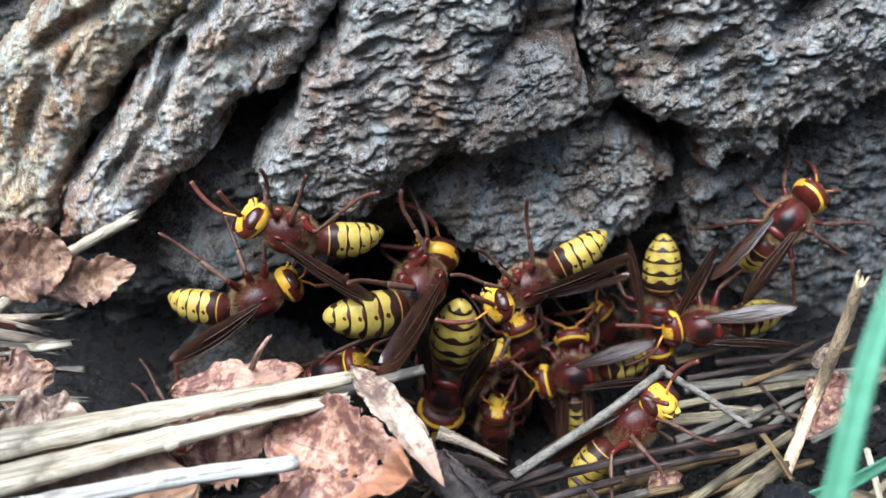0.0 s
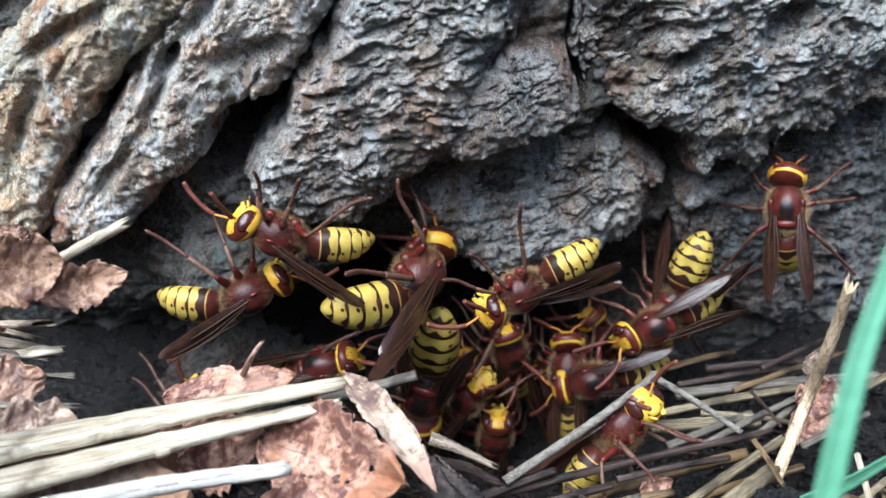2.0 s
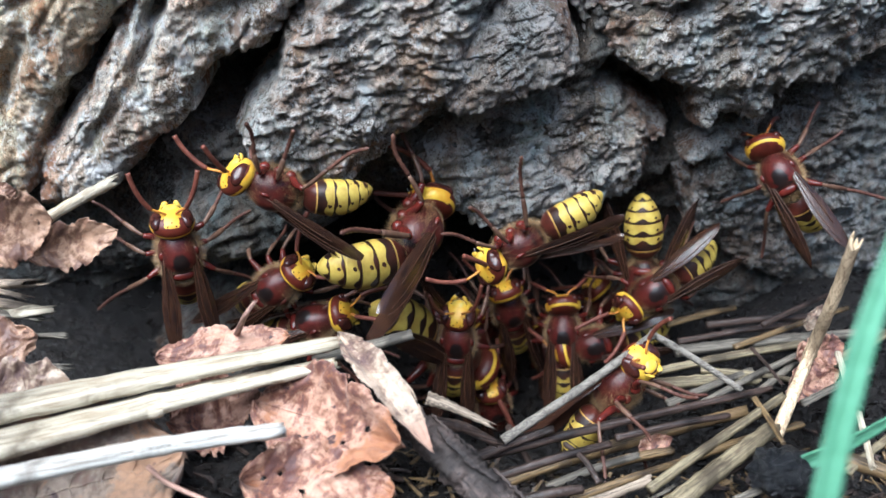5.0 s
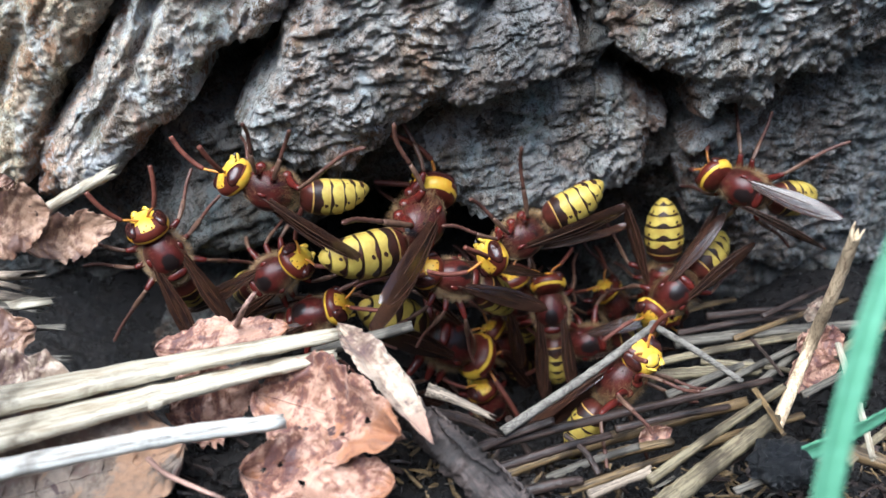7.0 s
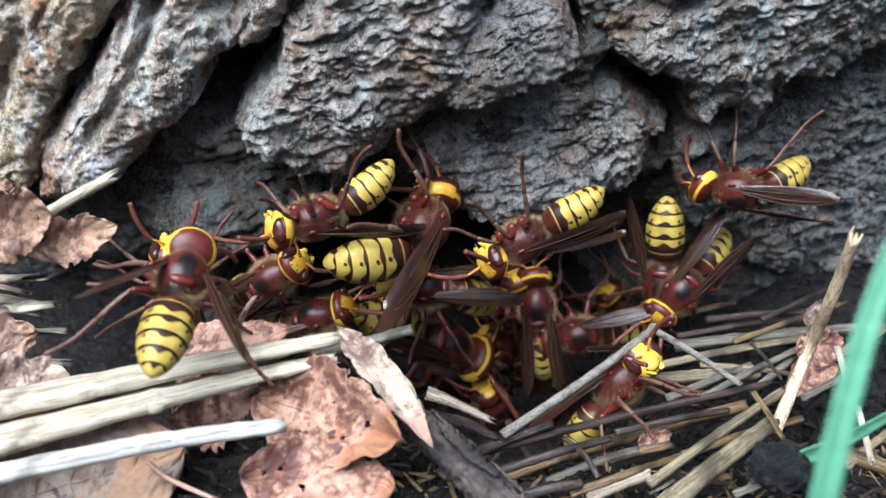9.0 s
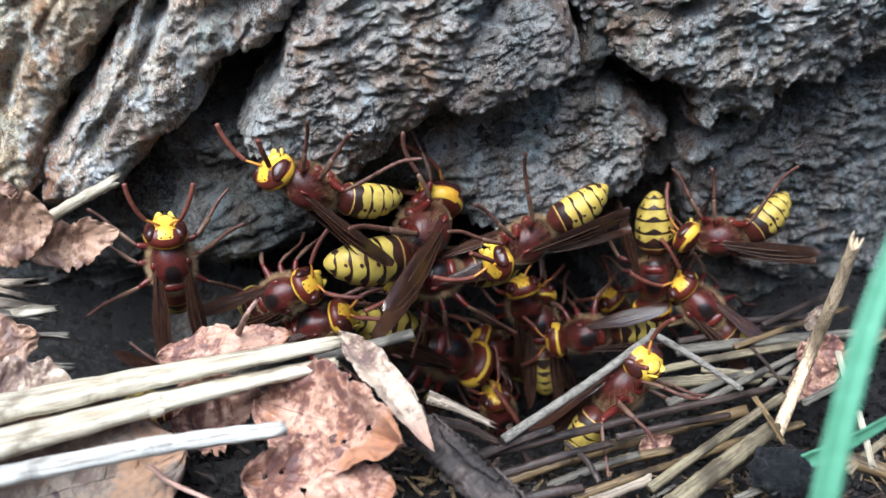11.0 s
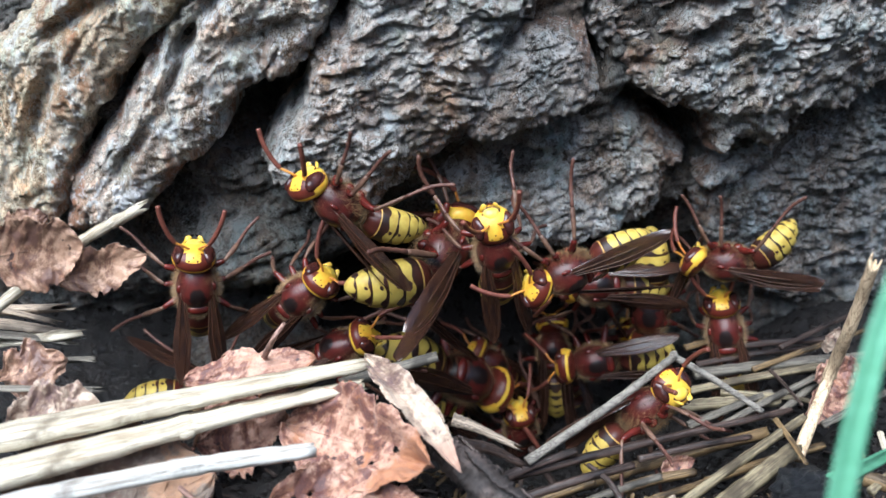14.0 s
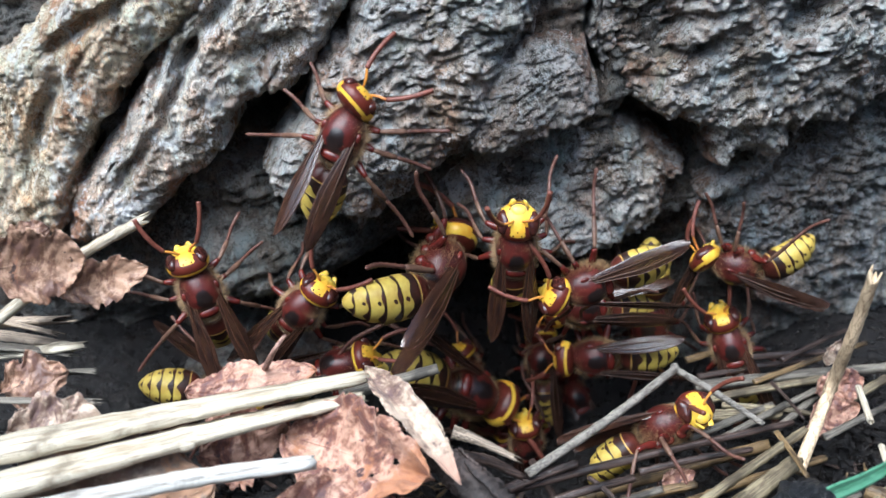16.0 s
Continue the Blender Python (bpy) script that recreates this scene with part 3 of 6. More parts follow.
    plate([(23.8, 59.8), (22.5, 50.9), (22.5, 45.0), (23.9, 40.5), (25.6, 37.5), (29.7, 34.8), (34.1, 32.4), (38.1, 32.0), (42.1, 30.3), (43.6, 26.7), (44.2, 23.8), (45.9, 23.8), (47.6, 26.2), (50.2, 27.1), (52.4, 25.3), (54.7, 25.8), (55.5, 30.2), (58.7, 30.6), (64.9, 30.8), (69.4, 32.6), (72.6, 35.3), (85.0, 36.4), (80.8, 60.0)],
          6.0, 11.5, 27, 4.2, 1.35, M_BARK_GREY, 73, 5.5, (0.12, -0.12), "rough lumpy grey bark plate", 0.9, dents=((30.5, 46.0, 13, 6, 75, 5.5), (54.1, 49.4, 5, 2.2, 40, 5), (72.1, 39.7, 4, 2.0, 0, 4), (39.5, 43.4, 3, 1.2, 30, 4)))
    plate([(43.2, 15.6), (45.2, 19.8), (51.1, 22.9), (57.4, 24.2), (57.1, 18.9), (53.0, 17.2), (50.6, 15.8), (46.1, 13.6)], 7.0, 6.0, 35, 3.0, 1.0, M_BARK_GREY, 83, 2.0, (0, 0), "small jagged grey bark flake")
    plate([(42.9, 12.2), (48.4, 17.7), (55.5, 20.0), (62.0, 25.7), (72.5, 30.5), (83.7, 33.6), (104.4, 2.8), (106.8, -31.8), (78.7, -22.3), (61.4, -12.6), (47.8, -0.1)],
          8.0, 6.0, 12, 3.8, 1.2, M_BARK_SHADED, 79, 9.0, (0, 0.06), "grey streaked lower bark", wave=2.5)
    return trunk


build_trunk()


# ---- ground ----
def ground_height(x, y):
    left = 1 / (1 + np.exp(np.clip((x - 6) / 9, -60, 60)))
    near = np.exp(-((x / 130) ** 2 + ((y - 90) / 130) ** 2))
    hollow = 1 / (1 + np.exp(np.clip((104 - y) / 2.5, -60, 60))) * np.exp(-((y - 125) / 40) ** 4)
    h = -16 + 12 * left * near - 4 * (1 - near) - 30 * hollow * np.exp(-((x + 8) / 68) ** 4)
    return h + near * (5.0 * (fbm(x / 9, y / 9, 5, 0.55, 91) - 0.5) + 3.0 * (fbm(x / 2, y / 2, 4, 0.6, 92) - 0.5)) + (1 - near) * 30 * (fbm(x / 200, y / 200, 3, 0.5, 93) - 0.5)


def build_ground():
    x = spaced(-80, 90, 0.6, -30000, 30000, 1.2)
    y = spaced(55, 150, 0.6, -30000, 30000, 1.2)
    X, Y = np.meshgrid(x, y)
    V = np.stack([X, Y, ground_height(X, Y)], -1).reshape(-1, 3)
    ob = new("ground", mesh_of("ground", V, grid_faces(len(x), len(y))))
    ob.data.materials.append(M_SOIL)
    tagged(ob, "dark wet crumbly soil at the foot of the trunk", "ground", kind="structure")


build_ground()


# surface of the added ring that keeps low sky light off the trunk
def undergrowth_material():
    n = Nodes("undergrowth")
    a = n.noise(n.scaled(1, 1, 1), 9, 6, 0.7)
    return n.done(n.ramp(a, [(0.35, (0.015, 0.02, 0.008)), (0.55, (0.04, 0.055, 0.02)), (0.7, (0.07, 0.085, 0.035))]), 0.8, 0.3)


def build_undergrowth():
    """An unseen thicket-like ring, added to close the place and block low sky light."""
    a = np.linspace(0, 2 * math.pi, 241)
    z = np.linspace(0, 1, 40)
    A, T = np.meshgrid(a, z)
    top = 1800 + 700 * (fbm(3 * np.cos(A) + 5, 3 * np.sin(A) + 5, 4, 0.6, 95) - 0.5)
    r = 2900 + 600 * (fbm(6 * np.cos(A) + 9, 6 * np.sin(A) + T * 7, 4, 0.6, 96) - 0.5)
    X, Y = r * np.cos(A), 100 + r * np.sin(A)
    V = np.stack([X, Y, -150 + T * top], -1).reshape(-1, 3)
    ob = new("backdrop", mesh_of("backdrop", V, grid_faces(241, 40)))
    ob.data.materials.append(undergrowth_material())
    tagged(ob, "unseen dark green ring added to block low sky light", "undergrowth", kind="structure")


build_undergrowth()


# ---- litter ----
def stalk(name, label, material, points, r0, r1, flat=1.0, ragged=0):
    rnd = random.Random(label + str(points[0]))
    base = Vector(points[0])
    pts = spline([Vector(p) - base for p in points], 40 if name == "branch" else 14)
    length = (pts[-1] - pts[0]).length
    n = 28 if name == "branch" else 14
    radii = []
    for k in range(len(pts)):
        s = k / (len(pts) - 1)
        radii.append((r0 + (r1 - r0) * s) * (1 + 0.05 * math.sin(k * 1.7 + rnd.random()) + rnd.uniform(-0.04, 0.04)))
    v, f = tube(pts, radii, n, flat)
    ridge = [rnd.uniform(0.86, 1.08) for _ in range(n)]
    out = []
    for i, p in enumerate(v):
        k = i // n
        q = pts[k] + (p - pts[k]) * ridge[i % n]
        if name == "branch":
            q = pts[k] + (q - pts[k]) * (0.9 + 0.34 * noise.fractal(q * 0.45 + base, 0.7, 2.0, 5))
        out.append(q)
    # a hollow, uneven cut at the far end
    d = (pts[-1] - pts[-3]).normalized()
    m = len(pts) - 1
    for i in range(n):
        out[m * n + i] = out[m * n + i] + d * (rnd.uniform(-1.0, 1.6) * (1.3 if ragged else 0.25) * r1)
    f = f[:-1]
    rim = len(out)
    for i in range(n):
        out.append(pts[m] + (out[m * n + i] - pts[m]) * 0.72)
    for i in range(n):
        out.append(pts[m] - d * 1.6 * r1 + (out[m * n + i] - pts[m]) * 0.5)
    for i in range(n):
        j = (i + 1) % n
        f.append((m * n + i, m * n + j, rim + j, rim + i))
        f.append((rim + i, rim + j, rim + n + j, rim + n + i))
    f.append(tuple(rim + n + i for i in range(n)))
    # turn the mesh so that its own x runs along the stalk
    ax = (pts[-1] - pts[0]).normalized()
    turn = ax.to_track_quat("X", "Z").to_matrix()
    back = turn.inverted()
    ob = new(name, mesh_of(name, [back @ p for p in out], f))
    ob.data.materials.append(material)
    ob.matrix_basis = Matrix.Translation(base * MM) @ turn.to_4x4()
    if name == "branch":
        # loose strips of its bark
        for k0, k1, w0 in ((6, 34, 0.6), (30, 66, 1.5), (58, 96, 2.5), (20, 52, 2.3)):
            v2, f2 = [], []
            for k in range(k0, k1):
                t = (k - k0) / (k1 - k0 - 1)
                d = (pts[k + 1] - pts[k - 1]).normalized()
                a = d.cross(Vector((0.13, 0.31, 0.94))).normalized()
                b = a.cross(d)
                half = 0.42 * math.sin(math.pi * (0.12 + 0.76 * t)) * (1 + 0.12 * math.sin(k * 0.41 + k0))
                for lift in (1.16, 1.02):
                    for q in (-1, -0.35, 0.35, 1):
                        w = w0 + q * half
                        v2.append(pts[k] + radii[k] * (lift + 0.03 * abs(q)) * (a * math.cos(w) + b * math.sin(w)))
            for k in range(k1 - k0 - 1):
                ringed = (0, 1, 2, 3, 7, 6, 5, 4)
                for i in range(8):
                    p, q = ringed[i], ringed[(i + 1) % 8]
                    f2.append((k * 8 + p, k * 8 + q, (k + 1) * 8 + q, (k + 1) * 8 + p))
            f2 += [(0, 1, 2, 3, 7, 6, 5, 4), tuple((k1 - k0 - 1) * 8 + i for i in (4, 5, 6, 7, 3, 2, 1, 0))]
            part("bark_strip", ([back @ p for p in v2], f2), M_BRANCH, ob, "loose dark strip of bark")
    if name == "straw_stalk" and length > 30:
        k = int(len(pts) * rnd.uniform(0.4, 0.6))
        ring = [pts[k] + (pts[k + 1] - pts[k]).normalized() * q for q in (-0.9, -0.5, 0.0, 0.5, 0.9)]
        rv, rf = tube(ring, [radii[k] * q for q in (0.97, 1.02, 1.05, 1.02, 0.97)], n, flat, caps=False)
        part("node", ([back @ p for p in rv], rf), material, ob, "joint of the straw")
    return tagged(ob, label, "twig" if name in ("twig", "branch") else "straw" if name == "straw_stalk" else "stalk")


stalk("straw_stalk", "split pale yellow straw lying over the dry leaves", M_STRAW, [(-63.7, 84.4, 8.0), (-34.9, 94.2, 8.0), (-12.7, 100.4, 8.5)], 3.5, 1.5, flat=0.45)
stalk("straw_stalk", "bleached straw beneath another straw", M_STRAW, [(-60.1, 78.3, 7.5), (-32.1, 91.8, 6.3), (-12.9, 98.4, 6.5)], 3.5, 1.5, flat=0.45)
stalk("straw_stalk", "grey broken end of a weathered stalk behind the leaf", M_STRAWGREY, [(-16.6, 101.6, 4.0), (-2.6, 105.4, 6.0)], 0.9, 0.85)
stalk("straw_stalk", "whitish flat straw on brown leaves", M_STRAWWHITE, [(-57.5, 73.7, 8.0), (-34.2, 80.8, 8.0), (-18.1, 84.5, 7.5)], 1.7, 1.25, flat=0.8)
stalk("straw_stalk", "cut pale straw leaning on the bark", M_STRAW, [(-70.5, 112.0, 8.6), (-57.9, 119.0, 16.7), (-47.5, 122.0, 21.9)], 1.2, 1.15, flat=0.8, ragged=1)
stalk("straw_stalk", "splintered pale stalk end beside the trunk", M_STRAW, [(-74.3, 114.5, 2.0), (-59.4, 114.2, 4.0)], 1.9, 1.6, flat=0.5, ragged=1)
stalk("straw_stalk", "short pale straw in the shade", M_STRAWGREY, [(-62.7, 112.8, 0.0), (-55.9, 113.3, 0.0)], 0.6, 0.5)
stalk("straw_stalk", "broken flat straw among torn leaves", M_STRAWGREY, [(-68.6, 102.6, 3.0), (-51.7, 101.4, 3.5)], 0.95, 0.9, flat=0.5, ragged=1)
stalk("woody_piece", "grey-brown splintered wood fragment", M_WOODBIT, [(-75.8, 120.9, 4.0), (-62.6, 120.2, 5.0)], 2.2, 1.5, flat=0.4, ragged=1)
stalk("bent_grass_stalk", "grey grass stalk bent sharply in the middle", M_STRAWBENT, [(10.2, 97.3, -7.0), (23.3, 106.0, -4.0), (33.5, 112.6, -0.5), (34.4, 113.2, -0.5), (40.6, 111.2, -3.5), (47.5, 107.9, -7.0)], 0.72, 0.5)
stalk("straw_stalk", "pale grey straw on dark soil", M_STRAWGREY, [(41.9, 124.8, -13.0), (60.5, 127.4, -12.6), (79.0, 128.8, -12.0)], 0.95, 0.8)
stalk("straw_stalk", "pale straw lying on others", M_STRAWSHADED, [(36.4, 119.1, -13.0), (50.1, 122.8, -12.6), (63.9, 125.4, -12.0)], 0.8, 0.75)
stalk("straw_stalk", "thick pale yellow straw with cut end", M_STRAWSHADED, [(35.4, 114.7, -12.0), (44.3, 115.4, -11.6), (53.0, 115.1, -11.0)], 1.1, 0.95)
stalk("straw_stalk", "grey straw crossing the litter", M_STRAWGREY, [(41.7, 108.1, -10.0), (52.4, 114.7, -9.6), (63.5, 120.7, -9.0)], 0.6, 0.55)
stalk("twig", "thin dark twig across the straw", M_TWIG, [(7.9, 97.5, -10.0), (29.8, 104.2, -9.6), (53.3, 110.6, -9.0)], 0.75, 0.5)
stalk("straw_stalk", "brown wet straw under the twig", M_STRAWBROWN, [(16.3, 97.9, -13.0), (32.4, 103.6, -12.6), (49.3, 108.7, -12.0)], 1.1, 0.9)
stalk("straw_stalk", "yellowish straw on black soil", M_STRAWBROWN, [(24.9, 98.8, -14.0), (30.6, 100.4, -13.6), (36.2, 101.1, -13.0)], 0.9, 0.7)
stalk("straw_stalk", "pale slanting straw over dark litter", M_STRAWSHADED, [(29.4, 88.0, -7.0), (40.6, 96.6, -6.6), (52.8, 105.3, -6.0)], 0.75, 0.7)
stalk("straw_stalk", "thick frayed straw on soil", M_STRAWSHADED, [(28.8, 83.5, -9.0), (39.1, 92.0, -8.6), (50.4, 100.7, -8.0)], 1.6, 1.2)
stalk("straw_stalk", "short weathered stick on soil", M_WOODBIT, [(21.8, 90.1, -12.0), (26.5, 92.3, -11.6), (31.1, 93.7, -11.0)], 1.1, 1)
stalk("twig", "dark wet twig on the soil", M_TWIG, [(5.4, 95.4, -9.0), (11.6, 98.4, -8.6), (17.9, 100.6, -8.0)], 0.9, 0.6)
stalk("twig", "thin dark twig on black soil", M_TWIG, [(11.9, 106.5, -13.0), (14.6, 98.1, -12.6), (17.0, 89.7, -12.0)], 0.6, 0.4)
stalk("straw_stalk", "brown straw fragment on soil", M_STRAWBROWN, [(8.4, 91.9, -11.0), (14.2, 94.5, -10.6), (20.0, 96.3, -10.0)], 0.9, 0.6)
stalk("straw_stalk", "small dry brown wood splinter", M_STRAWBROWN, [(48.4, 104.9, -6.0), (49.0, 99.9, -5.6), (49.2, 94.4, -5.0)], 0.45, 0.35)
stalk("straw_stalk", "thin white straw standing by the grass", M_STRAW, [(62.1, 110.5, -2.0), (61.2, 106.3, -1.6), (60.0, 101.3, -1.0)], 0.5, 0.5)
stalk("straw_stalk", "thin white straw standing by the grass", M_STRAW, [(59.4, 96.2, -1.0), (58.1, 90.8, -0.6), (56.5, 84.9, 0.0)], 0.45, 0.4)
stalk("straw_stalk", "ochre straw at the grass", M_STRAWBROWN, [(55.6, 90.6, -4.0), (60.1, 87.7, -3.6), (63.9, 84.0, -3.0)], 1.1, 1)
stalk("straw_stalk", "pale straw by the grass blade", M_STRAWSHADED, [(61.6, 114.7, -10.0), (71.4, 121.1, -9.6), (81.3, 126.8, -9.0)], 0.8, 0.7)
stalk("straw_stalk", "thin brown stem on the litter", M_TWIG, [(52.6, 119.5, -8.0), (53.6, 114.7, -7.6), (54.2, 109.2, -7.0)], 0.35, 0.25)
stalk("straw_stalk", "pale stalk in the litter", M_STRAWGREY, [(50.5, 110.5, -11.0), (58.5, 117.3, -10.6), (66.6, 123.5, -10.0)], 0.6, 0.6)
stalk("straw_stalk", "short bleached straw on black soil", M_STRAWGREY, [(16.0, 94.6, -14.0), (23.4, 97.9, -13.6), (30.9, 100.3, -13.0)], 0.7, 0.6)
stalk("straw_stalk", "brown straw near the clod", M_STRAWBROWN, [(37.4, 99.1, -13.0), (47.3, 102.8, -12.6), (57.2, 105.7, -12.0)], 0.7, 0.6)
stalk("straw_stalk", "pale straw by the grass", M_STRAWSHADED, [(55.4, 88.0, -4.0), (60.8, 92.1, -3.6), (66.0, 95.5, -3.0)], 0.6, 0.5)
stalk("dry_stalk", "upright tan dry stalk with cut end", M_STALK, [(50.4, 99.6, -9.0), (57.5, 110.0, -2.7), (57.8, 108.0, 9.4), (57.5, 106.0, 20.8)], 1.05, 0.85, ragged=1)
stalk("branch", "dark weathered fallen branch with bark", M_BRANCH, [(-4.8, 95.2, 2.0), (2.0, 87.6, 0.0), (10.0, 79.4, -3.0), (13.5, 74.6, -5.0)], 2, 3.2)
stalk("leaf_stem", "pinkish brown stem of a dead leaf", M_LEAF_STEM, [(-35.3, 83.8, 2.0), (-31.9, 80.9, 2.0), (-24.6, 77.9, 1.0)], 0.35, 0.3)
stalk("leaf_stem", "thin curled brown stem of a dead leaf", M_LEAF_STEM, [(-27.8, 105.8, 6.0), (-25.1, 101.0, 12.5), (-23.7, 102.0, 14.2)], 0.5, 0.25, ragged=1)
stalk("twig", "dark wet twig in the litter", M_TWIG, [(9.3, 93.1, -10.0), (18.0, 96.0, -9.2), (26.2, 99.1, -9.5)], 0.7, 0.56)
stalk("straw_stalk", "brown wet straw in the litter", M_STRAWBROWN, [(19.3, 89.8, -11.0), (28.1, 93.0, -10.2), (36.5, 96.6, -10.5)], 0.6, 0.48)
stalk("twig", "dark wet twig in the litter", M_TWIG, [(34.4, 90.7, -11.0), (40.6, 93.5, -10.2), (46.3, 96.6, -10.5)], 0.7, 0.56)
stalk("twig", "dark wet twig in the litter", M_TWIG, [(27.3, 100.8, -10.0), (36.6, 102.8, -9.2), (45.2, 105.0, -9.5)], 0.6, 0.48)
stalk("straw_stalk", "dull grey straw in the litter", M_STRAWGREY, [(36.8, 109.3, -11.0), (44.8, 112.8, -10.2), (52.3, 116.8, -10.5)], 0.7, 0.56)
stalk("twig", "dark wet twig in the litter", M_TWIG, [(12.9, 88.9, -10.0), (17.3, 89.6, -9.2), (20.8, 90.4, -9.5)], 0.8, 0.64)
stalk("straw_stalk", "dull grey straw in the litter", M_STRAWGREY, [(41.6, 88.7, -10.0), (49.9, 91.9, -9.2), (58.0, 95.5, -9.5)], 0.6, 0.48)
stalk("straw_stalk", "dull yellow straw in the litter", M_STRAWSHADED, [(44.2, 117.4, -11.0), (52.4, 115.5, -10.2), (59.6, 113.9, -10.5)], 0.5, 0.4)
stalk("straw_stalk", "dull grey straw in the litter", M_STRAWGREY, [(56.9, 106.9, -9.0), (63.8, 110.4, -8.2), (70.2, 114.2, -8.5)], 0.6, 0.48)
stalk("twig", "dark wet twig in the litter", M_TWIG, [(23.5, 91.9, -10.0), (22.0, 95.4, -9.2), (19.5, 99.2, -9.5)], 0.5, 0.4)
stalk("twig", "dark wet twig in the litter", M_TWIG, [(43.4, 128.7, -14.0), (54.5, 130.7, -13.2), (64.7, 132.9, -13.5)], 0.6, 0.48)
stalk("twig", "dark wet twig in the litter", M_TWIG, [(49.2, 132.3, -13.0), (60.0, 133.1, -12.2), (70.0, 134.0, -12.5)], 0.7, 0.56)
stalk("straw_stalk", "brown wet straw in the litter", M_STRAWBROWN, [(51.9, 124.6, -12.0), (63.8, 129.7, -11.2), (75.4, 135.2, -11.5)], 0.5, 0.4)
stalk("straw_stalk", "brown wet straw in the litter", M_STRAWBROWN, [(42.5, 133.7, -14.0), (49.7, 135.8, -13.2), (56.0, 138.1, -13.5)], 0.6, 0.48)
stalk("twig", "dark wet twig in the litter", M_TWIG, [(58.1, 129.6, -11.0), (66.6, 134.2, -10.2), (74.5, 139.1, -10.5)], 0.5, 0.4)
stalk("woody_piece", "rotten dark wood fragment beside the branch", M_WOODBIT, [(-0.6, 97.4, 1.0), (2.9, 96.7, 0.0), (8.4, 96.2, -3.0)], 1.6, 0.7, flat=0.5, ragged=1)
stalk("woody_piece", "thin dark wood splinter beside the branch", M_TWIG, [(-0.2, 92.3, 1.0), (4.4, 93.7, -1.0), (9.1, 93.7, -4.0)], 1, 0.5, ragged=1)
stalk("woody_piece", "layered greenish-grey splinter of wood", M_WOODBIT, [(-75.4, 115.0, 6.3), (-68.3, 116.0, 4.6), (-60.6, 116.0, 2.9)], 2.2, 1.3, flat=0.35, ragged=1)
stalk("woody_piece", "frayed grey splinter of old wood", M_STRAWGREY, [(-74.4, 112.5, 5.7), (-67.1, 113.5, 4.3), (-59.2, 113.5, 3.0)], 1.8, 0.9, flat=0.35, ragged=1)
stalk("woody_piece", "thin weathered wood splinter", M_WOODBIT, [(-75.9, 117.0, 7.9), (-70.0, 118.0, 5.9), (-63.5, 118.0, 3.9)], 1.3, 0.8, flat=0.35, ragged=1)
stalk("woody_piece", "small bleached splinter in the shade", M_STRAWGREY, [(-64.4, 111.0, 1.7), (-60.4, 112.0, 1.1), (-55.9, 112.0, 0.6)], 0.6, 0.4, flat=0.35, ragged=1)



